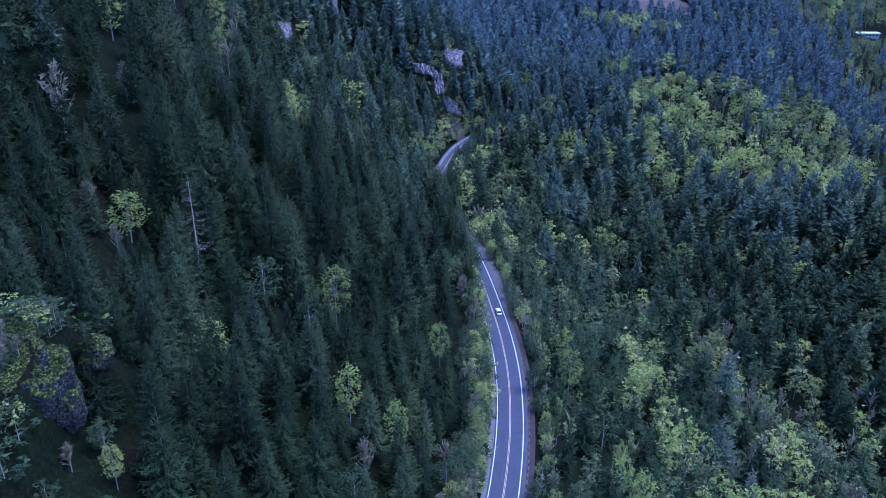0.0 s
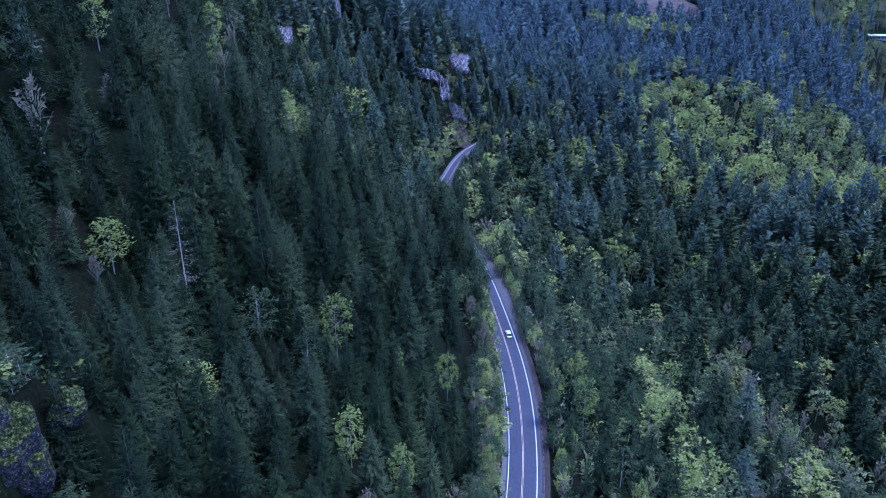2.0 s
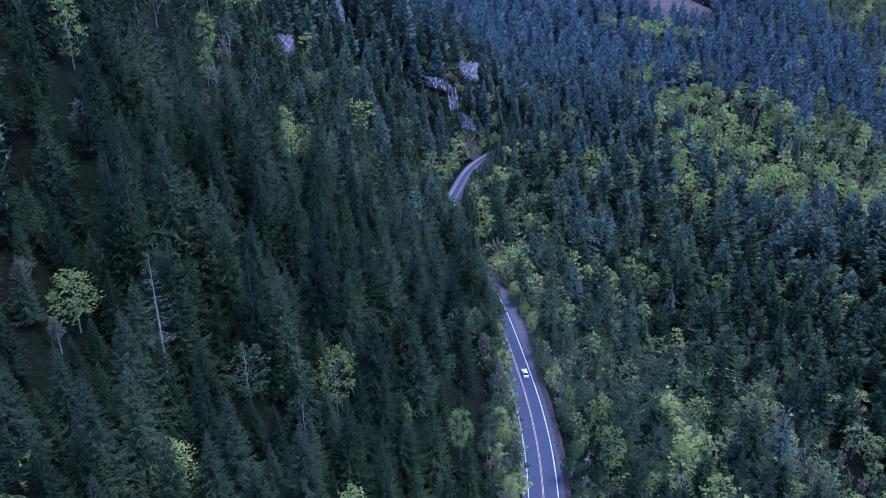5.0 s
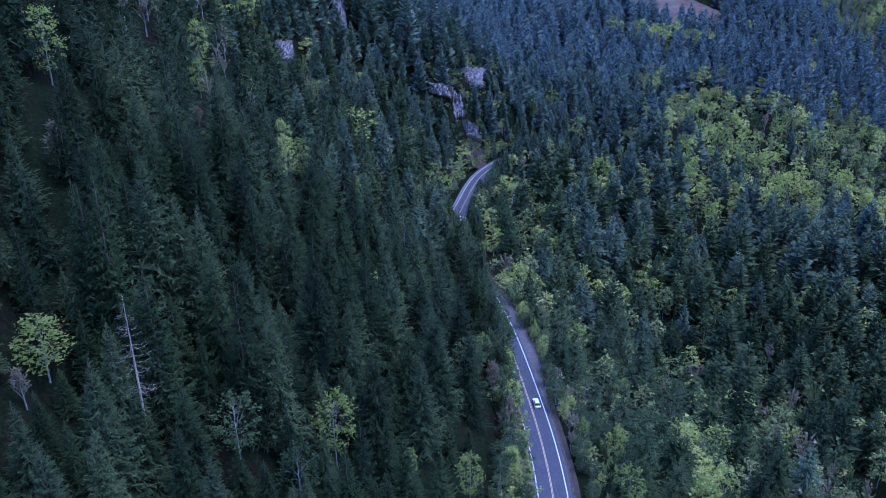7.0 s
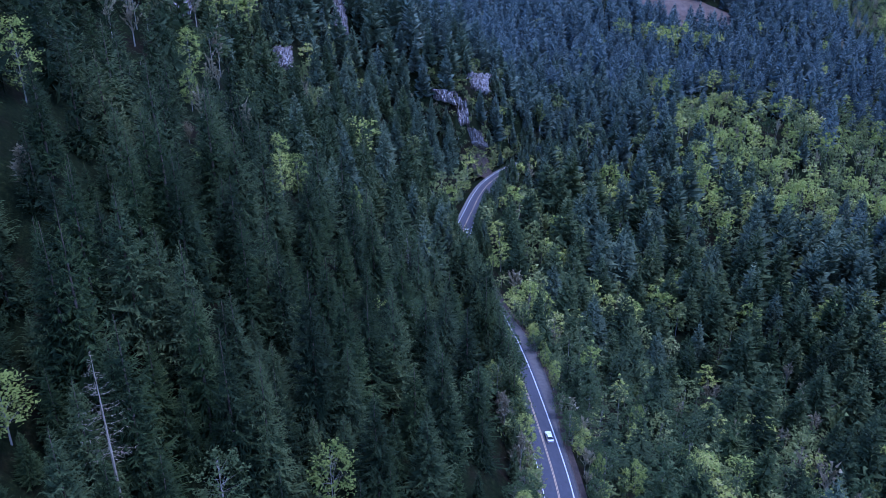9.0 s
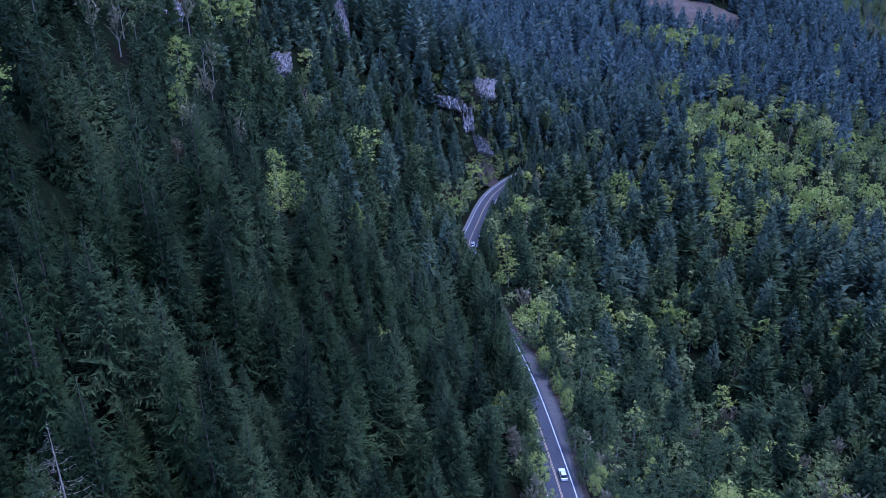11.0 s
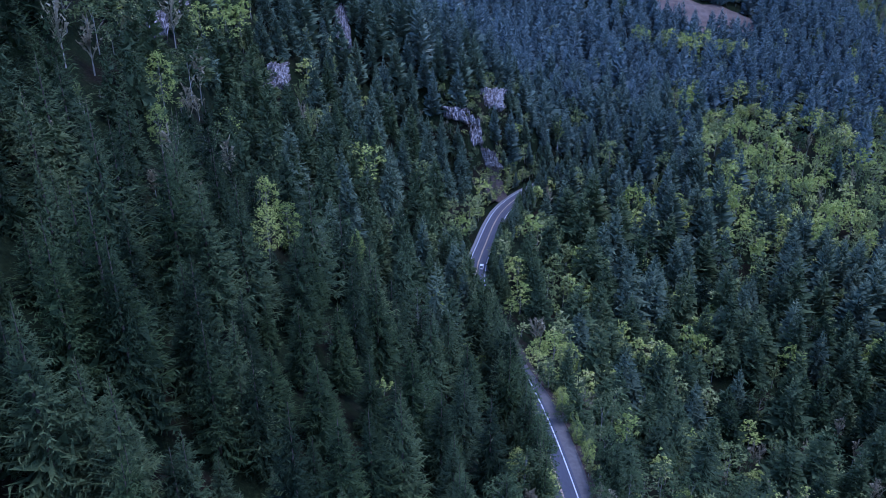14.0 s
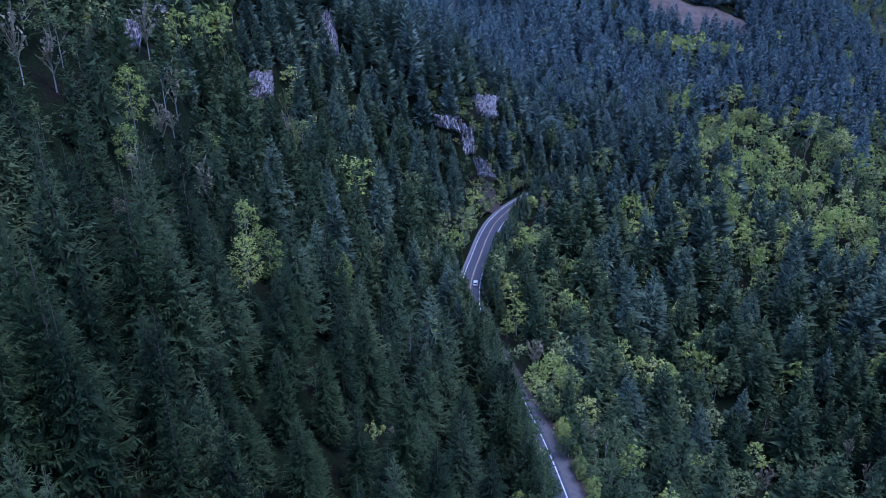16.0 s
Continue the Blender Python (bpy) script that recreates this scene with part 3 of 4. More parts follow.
def stick(a, b, r):
    d = b - a
    s = np.cross(d, [0.3, 0.2, 1.0])
    s = s / (np.linalg.norm(s) + 1e-6) * r
    t = np.cross(d, s)
    t = t / (np.linalg.norm(t) + 1e-6) * r
    c = [a + s, a - 0.5 * s + 0.87 * t, a - 0.5 * s - 0.87 * t]
    return [c[0], c[1], b, c[1], c[2], b, c[2], c[0], b]


def wood_of(rng, h, r, ends, limb, low=0.25):
    tris = [cone_trunk(h * 0.93, r, rng.uniform(-1, 1))]
    for e in ends:
        root = np.array([0, 0, max(low * h * 0.8, e[2] - rng.uniform(0.35, 0.8) * math.hypot(e[0], e[1]) - 0.05 * h)])
        tris.append(np.array(stick(root, e, limb)))
    return np.vstack(tris)


rng = np.random.default_rng(7)
FIR_SHAPES = ((7.7, 0.06, 0.88), (7.1, 0.10, 0.80), (8.4, 0.05, 0.96), (6.7, 0.08, 0.80), (8.1, 0.05, 1.0), (7.4, 0.12, 0.86))
FIR_NEAR = [fir_crown(rng, 30, rr * 0.97, 300, 6, bb, ff + 0.06) for rr, bb, ff in FIR_SHAPES]
FIR_HALF = [fir_crown(rng, 30, rr * 0.97, 210, 4, bb, ff + 0.04) for rr, bb, ff in FIR_SHAPES]
FIR_NEXT = [fir_crown(rng, 30, rr, 130, 3, bb, ff) for rr, bb, ff in FIR_SHAPES]
FIR_MID = [fir_crown(rng, 30, rr, 165, 1, bb, ff) for rr, bb, ff in FIR_SHAPES]
FIR_LAST = [fir_crown(rng, 30, rr * 1.12, 168, 0, bb, ff) for rr, bb, ff in FIR_SHAPES]
FIR_FAR = [fir_crown(rng, 30, rr * 1.08, 262, 0, bb, ff) for rr, bb, ff in FIR_SHAPES]
LEAFY_SHAPES = ((4.7, 0.18), (3.9, 0.22), (5.3, 0.16), (4.3, 0.12))
LEAFY_NEAR = [leaf_crown(rng, 17, rr, 74, 13, 0.50, ll) for rr, ll in LEAFY_SHAPES]
SHRUBS = [leaf_crown(rng, 17, rr * 1.3, 14, 8, 1.3, 0.05) for rr, ll in LEAFY_SHAPES]
LEAFY_MID = [leaf_crown(rng, 17, rr * 1.05, 34, 9, 0.78, ll) for rr, ll in LEAFY_SHAPES]
LEAFY_FAR = [leaf_crown(rng, 17, rr * 1.02, 30, 8, 1.0, ll) for rr, ll in LEAFY_SHAPES]
BARE_NEAR = [twig_crown(rng, 16, rr, 3, 44, 10, 0.10) for rr in (2.4, 3.4)]
BARE_FAR = [twig_crown(rng, 16, rr * 1.2, 3, 24, 6, 0.17) for rr in (2.4, 3.4)]

# Trees that stand out: x, y and the height of the top.
NEAR_FIRS = [(-54.5, 159.5, 61), (-57, 172, 72), (-60, 166, 68), (-53, 143, 65), (-49, 165, 57), (-55, 135, 53), (-44, 145, 46), (-55, 171, 76), (-45, 134, 60), (-62, 175, 90),
             (-65, 175, 88.5), (-57, 137, 67.5), (-46, 153, 58), (-41, 151, 54), (-43, 145, 51), (-57, 133, 63), (-48, 138, 50), (-39, 126, 54), (-53, 122, 55),
             (-47, 122, 54), (-36, 145, 43), (-58, 155, 68.5)]
MIDDLE_FIRS = [(-65, 217, 95), (-80, 203, 94), (-33, 200, 69), (-47, 194, 66), (-27, 203, 52), (-82, 213, 104), (-74, 197, 88), (-61, 192, 88), (-67, 178, 88),
               (-61, 214, 93), (-65, 208, 92), (-73, 203, 89), (-49, 187, 72), (-46, 196, 67), (-43, 180, 68.5), (-38, 182, 62.5), (-28, 209, 61), (-15, 213, 41),
               (-45, 219, 71), (-58, 211, 88), (-68, 192, 92), (-52, 192, 78), (-57, 195, 79), (-48, 214, 73.5), (-48, 184, 73), (-42, 217, 67), (-25, 221, 53),
               (-9, 215, 44), (-21, 194, 47), (-18, 187, 35)]
UPPER_FIRS = [(-78, 304, 84), (-56, 244, 84), (-20, 226, 53), (-14, 247, 39), (-10, 222, 41), (-73, 243, 99), (-68, 268, 90.5), (-61, 242, 93), (-79, 515, 48),
              (-54, 225, 78), (-33, 264, 58), (-32, 288, 52.5), (-20, 252, 49), (-74, 252, 93.5), (-71, 279, 88), (-60, 266, 83.5), (-50, 458, 48), (-59, 288, 71),
              (-53, 296, 60), (-52, 224, 79), (-53, 383, 49), (-23, 407, 20), (-22, 235, 49), (108, 496, -32), (133, 506, -56), (68, 459, -22), (192, 710, -14),
              (234, 716, -2), (130, 637, -6), (83, 427, -40), (102, 434, -41), (64, 307, -14)]
FAR_FIRS = [(55, 706, 26), (110, 724, 23), (309, 807, 10), (80, 450, -26), (55, 435, -19), (64, 432, -25.5), (114, 449, -50), (56, 344, -27), (31, 280, 4),
            (79, 631, 15), (103, 614, 15.7), (134, 676, 16), (166, 703, 4), (217, 736, -4), (42, 610, 24), (86, 595, 6), (52, 586, 7.5)]
LOWER_FIRS = [(50, 244, -14), (64, 270, -23.5), (41.5, 190, -2), (30.5, 277, -1), (46, 263, -13.5), (70, 265, -28.5), (32.5, 192, 4), (28.5, 282, 4), (74, 339, -37.5),
              (63.5, 391, -38), (84, 428, -40.5), (109.5, 422, -47), (116, 520, -42), (130.5, 497, -51.5), (53.5, 251.5, -13), (99, 308.5, -44), (111.5, 290, -45.5), (35, 207.5, 6.5),
              (55, 325, -21.5), (70.5, 464, -34.5), (91, 480.5, -41), (113, 515.5, -42.5), (36, 325.5, -7), (24, 328, 1), (142.5, 421.5, -57), (156, 410, -66.5), (110.5, 391, -59.5), (105.5, 350, -54)]
FIRS = NEAR_FIRS + MIDDLE_FIRS + UPPER_FIRS + FAR_FIRS + LOWER_FIRS
BRIGHT_TREES = [(-71, 166, 69.5), (-28.6, 187, 41), (-22, 155, 31), (-49, 145, 49), (-48, 415, 40.6), (-14, 192, 23), (-1, 197, 18), (10, 294, 1), (22, 322, -11),
                (16, 340, -10), (67, 403, -49), (59, 403, -41), (-60, 303, 64.5), (-53, 294, 61), (198, 457, -71), (161, 655, -39), (189, 675, -40), (180, 654, -32),
                (185, 829, 25), (206, 838, 20), (85, 275, -45), (35, 201, -12), (299, 692, -55), (-11, 154, 22), (108, 379, -65), (-57, 491, 36), (54, 292, -25), (-99, 418, 94), (7, 283, 0), (-10, 446, -3), (0, 499, -4), (12, 314, -8), (-3, 317, 4), (23, 355, -11), (26, 335, -13)
                ]
DULL_TREES = [(-17, 433, 3), (-6, 471, -3), (-14, 458, 0), (3, 316, -1), (-36, 394, 16), (29, 432, -23), (31, 488, -18), (38, 273, -13), (51, 290, -25), (74, 294, -38), (91, 331, -56), (138, 375, -68), (122, 407, -65), (79, 575, -7), (254, 706, -51), (289, 646, -75),
              (51, 247, -8), (83, 276, -40), (113, 305, -53), (241, 686, -51), (277, 693, -32), (-33, 172, 40), (115, 367, -65), (127, 325, -60), (137, 295, -54.5),
              (142, 471, -79), (179, 360, -56), (239, 686, -27), (50, 301, -23), (355, 773, -42), (478, 1010, -32)]
BARE_TREES = [(18, 368, -12), (43, 475, -29), (58, 434, -36), (-33, 399, 16), (-106, 441, 86), (-79, 166, 71.5), (-90, 184, 97), (-82, 204, 91), (-71, 158, 65), (139, 354, -61), (147, 338, -55), (128, 301, -54), (48, 580, 9), (125, 362, -60), (-17, 140, 22)]


# Stands of broad-leaved trees: x, y, half widths, their share, and of these the bright and the bare ones.
STANDS = ((215, 640, 66, 90, 0.98, 0.58, 0.12), (305, 660, 72, 76, 0.94, 0.42, 0.2), (165, 535, 22, 28, 0.7, 0.5, 0.0), (365, 650, 40, 35, 0.9, 0.1, 0.8), (33, 472, 15, 26, 0.85, 0.25, 0.25),
          (38, 438, 9, 20, 0.75, 0.7, 0.1), (55, 422, 11, 14, 0.85, 0.75, 0.1), (72, 416, 8, 9, 0.8, 0.7, 0.2), (23, 350, 8, 26, 0.75, 0.6, 0.2), (138, 462, 11, 18, 0.7, 0.5, 0.0),
          (95, 420, 9, 11, 0.6, 0.5, 0.0), (33, 248, 9, 25, 0.35, 0.5, 0.4), (30, 192, 7, 16, 0.7, 0.5, 0.45), (80, 270, 8, 18, 0.6, 0.85, 0.0),
          (57, 195, 12, 34, 0.2, 0.6, 0.2))
STANDS += ((83, 205, 14, 20, 0.3, 0.5, 0.3), (125, 300, 27, 72, 0.42, 0.2, 0.6), (178, 280, 30, 35, 0.45, 0.35, 0.35), (205, 440, 26, 34, 0.4, 0.4, 0.0), (250, 420, 16, 22, 0.85, 0.7, 0.0),
           (145, 372, 10, 8, 0.6, 0.1, 0.7), (150, 235, 50, 25, 0.5, 0.2, 0.6), (198, 838, 42, 14, 0.95, 0.85, 0.0))


def wood_mix(x, y):
    """How much of the wood at a place is broad-leaved, and how much of that is bright or bare."""
    d, zl, yl = beside(x, y)
    share = np.where(d < 0, 0.12, np.where(y < 300, 0.006, 0.024))
    bright, bare = np.where(d < 0, 0.35, 0.15), np.full(np.shape(x), 0.06)
    for cx, cy, rx, ry, sh, br, ba in STANDS:
        s = sh * np.exp(-((x - cx) / rx) ** 4 - ((y - cy) / ry) ** 4)
        more = s > share
        share, bright, bare = np.where(more, s, share), np.where(more, br, bright), np.where(more, ba, bare)
    for where, sh, br, ba in (((np.abs(d) < 15) & (y < 330), np.where(d < 0, 0.45, 0.75), 0.25, 0.3), ((x < -52) & (y < 124), 0.8, 0.25, 0.1), (x > 430, 0.85, 0.1, 0.5), ((x < -62) & (y > 290) & (y < 520), 0.12, 0.2, 0.45)):
        share, bright, bare = np.where(where, sh, share), np.where(where, br, bright), np.where(where, ba, bare)
    return share, bright, bare


def in_view(x, y):
    return (np.abs(x + 5) < 0.66 * np.maximum(y, 0) + 35) & (y > 82) & (y < 1150)


def open_ground(x, y):
    """The bare brown hillside, the knoll of boulders, the yard of the low building, and strips cleared from the crags
    towards the camera.
    """
    meadow = ((x - 232) / 56) ** 2 + ((y - 945) / 40) ** 2 < 1
    knoll = ((x + 69) / 8) ** 2 + ((y - 111) / 12) ** 2 < 1
    yard = (np.abs(x - 525) < 30) & (y > 950) & (y < 1012)
    crag = np.zeros(np.shape(x), bool)
    for cx, cy, wide in CRAG_SPOTS:
        u, v = x - cx, y - cy
        r = math.hypot(cx + 8, cy - 80)
        ex, ey = -(cx + 8) / r, -(cy - 80) / r
        along, across = u * ex + v * ey, u * ey - v * ex
        crag |= (along > -4) & (along < 22) & (np.abs(across) < 0.6 * wide)
    return meadow | knoll | yard | crag


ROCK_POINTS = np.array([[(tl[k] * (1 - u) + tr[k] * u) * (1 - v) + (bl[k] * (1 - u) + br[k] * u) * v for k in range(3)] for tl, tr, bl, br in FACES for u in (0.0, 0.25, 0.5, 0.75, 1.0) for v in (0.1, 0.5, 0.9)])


def blocks_rock_view(x, y, z, h):
    """Whether a crown at this place would cut the camera's line to the rock above the bend; such trees are left out."""
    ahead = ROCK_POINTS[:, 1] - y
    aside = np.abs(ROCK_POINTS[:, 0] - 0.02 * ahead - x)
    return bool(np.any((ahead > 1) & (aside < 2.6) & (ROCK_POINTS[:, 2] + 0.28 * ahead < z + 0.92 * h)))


def scatter():
    cell, taken, out = 5.0, {}, []

    def free(x, y, gap):
        i, j = int(x // cell), int(y // cell)
        for a in range(i - 2, i + 3):
            for b in range(j - 2, j + 3):
                for px, py in taken.get((a, b), ()):
                    if (px - x) ** 2 + (py - y) ** 2 < gap * gap:
                        return False
        return True

    def take(x, y):
        taken.setdefault((int(x // cell), int(y // cell)), []).append((x, y))

    fixed = []
    for kind, rows in (("fir", FIRS), ("bright", BRIGHT_TREES), ("dull", DULL_TREES), ("bare", BARE_TREES)):
        for x, y, top in rows:
            g = height(x, y)[0]
            lo, hi = (15, 42) if kind == "fir" else (7, 24)
            fixed.append((kind, x, y, g, min(hi, max(lo, top - g))))
            take(x, y)
    def verge(first, last, step, near, wide, kinds, low, high):
        """Trees and shrubs in a loose row beside the road, near to near + wide metres uphill of its middle."""
        y = first
        while y < last:
            k = int(np.argmin(np.abs(ROAD_LINE[:, 1] - y)))
            off = near + wide * rng.random()
            x, ty = ROAD_LINE[k, 0] - ROAD_SIDE[k, 0] * off, ROAD_LINE[k, 1] - ROAD_SIDE[k, 1] * off
            if high > 8 and 440 < ty < 575 and blocks_rock_view(x, ty, height(x, ty)[0], 0.5 * (low + high)):
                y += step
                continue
            if high > 3 and 500 < ty < 575 and np.any((np.abs(BARE_ROCK[:, 0] - x) < 2.5) & (BARE_ROCK[:, 1] - ty < 10) & (BARE_ROCK[:, 1] - ty > -3)):
                y += step
                continue
            fixed.append((kinds[int(rng.integers(len(kinds)))], x, ty, height(x, ty)[0], rng.uniform(low, high)))
            if high > 13:
                take(x, ty)
            y += step * rng.uniform(0.7, 1.3)

    verge(300, 402, 4.6, 8.0, 2.5, ["fir"], 27, 35)
    verge(306, 352, 4.2, 6.3, 1.2, ["fir"], 26, 32)
    verge(352, 398, 4.6, 6.4, 1.4, ["fir"], 19, 26)
    verge(296, 402, 5.5, 11.5, 3.0, ["fir"], 24, 33)
    verge(405, 500, 7.0, 7.0, 4.0, ["dull", "bright", "fir"], 5, 10)
    verge(140, 228, 1.8, 6.2, 2.0, ["shrub", "bare", "shrub", "shrub"], 3.5, 6.5)
    verge(150, 228, 4.5, 8.5, 4.0, ["dull", "bare", "dull", "bright"], 6, 10)
    verge(226, 255, 2.0, 5.8, 2.0, ["shrub", "dull", "bare", "bright"], 5, 9)
    verge(264, 304, 3.8, 6.8, 1.8, ["fir"], 19, 26)
    verge(250, 322, 2.4, 5.4, 2.2, ["dull", "dull", "bare", "bright", "fir"], 9, 15)
    verge(230, 322, 3.6, 8.5, 4.0, ["dull", "fir", "fir", "bare"], 9, 16)
    verge(505, 570, 2.0, 7.5, 8.0, ["dull", "fir", "bare", "fir"], 5, 12)
    verge(550, 572, 2.5, 12.0, 30.0, ["fir"], 16, 26)
    verge(505, 551, 2.6, 12.0, 18.0, ["fir", "dull", "dull", "bright"], 4, 9)
    verge(533, 575, 2.2, -11.0, 4.0, ["fir"], 13, 21)
    for i in range(150):
        x, y = rng.uniform(38, 100), rng.uniform(552, 612)
        if free(x, y, 6.0) and abs(beside(x, y)[0][0]) > 6.5:
            fixed.append(("fir", x, y, height(x, y)[0], rng.uniform(16, 26)))
            take(x, y)
    verge(160, 330, 4.0, -12.0, 3.0, ["dull", "bare", "fir", "bright"], 4, 9)
    verge(405, 472, 2.8, -8.2, 1.6, ["fir"], 10, 15)
    verge(395, 465, 4.0, -12.0, 3.0, ["fir", "fir", "dull"], 10, 16)
    verge(468, 522, 3.0, -12.5, 3.5, ["fir"], 14, 19)
    verge(520, 545, 4.0, -12.0, 3.0, ["fir", "fir", "dull", "bright"], 8, 14)
    verge(506, 552, 0.7, 8.0, 24.0, ["shrub", "bare", "dull", "shrub"], 3, 8)
    verge(506, 556, 0.22, 8.0, 34.0, ["shrub", "shrub", "bare"], 1.4, 3.0)
    verge(512, 560, 0.9, 9.0, 30.0, ["fir", "dull", "fir"], 5, 11)
    verge(278, 348, 2.2, 6.0, 2.0, ["fir", "fir", "dull"], 15, 21)
    verge(545, 562, 1.1, 11.0, 12.0, ["fir"], 11, 19)
    verge(142, 262, 1.1, 6.0, 5.5, ["bare", "bare", "shrub", "bare", "bright"], 4, 8)
    verge(262, 330, 2.2, 6.0, 2.5, ["bare", "dull", "shrub"], 4, 7)
    n = 90000
    px, py = rng.uniform(-500, 800, n), rng.uniform(82, 1150, n)
    px, py = np.concatenate([rng.uniform(-170, 150, 26000), px]), np.concatenate([rng.uniform(82, 360, 26000), py])
    keep = in_view(px, py) & ~open_ground(px, py)
    px, py = px[keep], py[keep]
    pz = height(px, py)
    keep = (pz < 146 - 0.12 * np.hypot(px, py - 130)) & ((py < 1120) | (px > 330))
    px, py, pz = px[keep], py[keep], pz[keep]
    d, zl, yl = beside(px, py)
    share, shining, leafless = wood_mix(px, py)
    roll = rng.random((len(px), 4))
    for i in range(len(px)):
        leafy = roll[i, 0] < share[i]
        x, y = px[i], py[i]
        if yl[i] < 585:
            if not leafy and ((x < -62 and y < 121) or (0 < d[i] < 10.5 and y < 262)):
                continue
            clear = 7.2 if leafy else (8.0 if d[i] > 0 and 285 < y < 560 else 11.5)
            if abs(d[i]) < clear or (not leafy and 500 < y < 560 and np.any((np.abs(BARE_ROCK[:, 0] - x) < 2.4) & (BARE_ROCK[:, 1] - y < 8) & (BARE_ROCK[:, 1] - y > -1))):
                continue
        gap = (6.3 if y < 500 else 7.4) if leafy else (10.6 if y > 480 or (d[i] < 0 and y > 260) else 9.4 if y > 300 else (9.2 if d[i] < 0 else 7.7 + 2.4 * ease(y, 180, 215)))
        if abs(d[i]) < 14 and leafy:
            gap = 3.6
        if not free(x, y, gap):
            continue
        if 440 < y < 560 and blocks_rock_view(x, y, pz[i], 13 if leafy else 27):
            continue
        take(x, y)
        if leafy:
            kind = "bright" if roll[i, 2] < shining[i] else ("bare" if roll[i, 2] > 1 - leafless[i] else "dull")
            h = 10 + 8 * roll[i, 1] + (2 if kind == "bright" else 0) + (roll[i, 3] * 7 if y > 500 else 0)
            if abs(d[i]) < 15 or (x < -52 and y < 122):
                h *= 0.55
        else:
            kind, h = "fir", (16 if y < 195 else (19 if y < 380 else (20 if y < 480 else 23))) + 12 * roll[i, 1] ** 1.2
            if d[i] < 0:
                h *= 0.85 + 0.40 * ease(y, 240, 320) - 0.15 * ease(y, 560, 700)
        out.append((kind, x, y, pz[i], h))
    for i in rng.permutation(len(px)):
        x, y = px[i], py[i]
        if d[i] > 15 and y < 330 and not (x < -62 and y < 121) and free(x, y, 5.2 + 2.4 * ease(y, 180, 225)):
            take(x, y)
            out.append(("fir", x, y, pz[i], 9 + 9 * roll[i, 1]))
    # smaller firs in the gaps farther on
    for i in range(len(px)):
        x, y = px[i], py[i]
        if 330 < y < 760 and abs(d[i]) > 14 and (d[i] > 0 or y > 500) and share[i] < 0.3 and free(x, y, 8.0):
            if 500 < y < 560 and np.any((np.abs(BARE_ROCK[:, 0] - x) < 2.0) & (BARE_ROCK[:, 1] - y < 5) & (BARE_ROCK[:, 1] - y > 0)):
                continue
            if 440 < y < 560 and blocks_rock_view(x, y, pz[i], 20):
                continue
            take(x, y)
            out.append(("fir", x, y, pz[i], 15 + 9 * roll[i, 1]))
    # the wood goes on behind
    qx, qy = rng.uniform(-190, 190, 1300), rng.uniform(-130, 84, 1300)
    qz, (qd, _, _) = height(qx, qy), beside(qx, qy)
    for i in range(len(qx)):
        if abs(qd[i]) > 13 and qz[i] < 85 and free(qx[i], qy[i], 9.5):
            take(qx[i], qy[i])
            out.append(("fir" if rng.random() < 0.85 else "dull", qx[i], qy[i], qz[i], 15 + 10 * rng.random()))
    # undergrowth below the road and round the knoll
    for i in rng.permutation(len(px)):
        x, y = px[i], py[i]
        if ((-140 < d[i] < -9 and y < 430 and roll[i, 3] < share[i] + 0.1) or (x < -64 and y < 132)) and free(x, y, 3.6 if y < 330 else 4.6):
            take(x, y)
            out.append(("shrub", x, y, pz[i] - 0.3, 3 + 5 * roll[i, 1]))
        elif d[i] > 12 and y < 520 and roll[i, 2] < 0.10 and y > 260 and free(x, y, 4.8):
            take(x, y)
            out.append(("bare" if roll[i, 3] < 0.3 else "shrub", x, y, pz[i] - 0.3, 3.0 + 5 * roll[i, 1]))
    # brush round the rock above the bend
    for i in range(420):
        px0, py0, _ = ROCK_POINTS[int(rng.integers(len(ROCK_POINTS)))]
        x, y, h = px0 + rng.normal() * 8, py0 + rng.uniform(-16, 12), rng.uniform(1.6, 5.0)
        z = height(x, y)[0] - 0.2
        if abs(beside(x, y)[0][0]) > 7 and not blocks_rock_view(x, y, z, h):
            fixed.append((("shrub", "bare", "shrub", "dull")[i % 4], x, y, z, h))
    # thickets below the crags
    for cx, cy, wide in CRAG_SPOTS:
        for i in range(22):
            x, y = cx + rng.uniform(-1, 1) * wide - 0.02 * cx, cy - rng.uniform(6, 22)
            fixed.append((("bare", "dull", "bare", "shrub")[i % 4], x, y, height(x, y)[0] - 0.3, rng.uniform(3, 7)))
    # shrubs on the mossy knoll
    for i in range(200):
        a, r = rng.random() * 6.28, math.sqrt(rng.random())
        x, y = -70 + 9 * r * math.cos(a), 113 + 14 * r * math.sin(a)
        if math.hypot(x + 63, (y - 107) * 0.8) > 4.2 and math.hypot(x + 59, y - 114) > 5:
            fixed.append((("shrub", "shrub", "shrub", "bare")[i % 4], x, y, height(x, y)[0] + 0.2, 1.0 + 4.0 * rng.random() ** 2))
    return fixed, out


def place(tris, x, y, z, sx, sz, turn):
    c, s = math.cos(turn), math.sin(turn)
    m = np.array([[c * sx, s * sx, 0], [-s * sx, c * sx, 0], [0, 0, sz]])
    return tris @ m + np.array([x, y, z])


LABELS = {"fir": ("fir_tree", "tall dark green fir tree on the steep slope", "firs on the slope", 30),
          "bright": ("broadleaf_tree", "broad-leaved tree in young yellow-green spring leaf", "trees in young leaf", 17),
          "dull": ("broadleaf_tree", "thinly leaved grey-green broad-leaved tree among the firs", "grey-green trees", 17),
          "bare": ("bare_tree", "bare pale-stemmed tree with fine grey twigs", "bare trees", 16)}


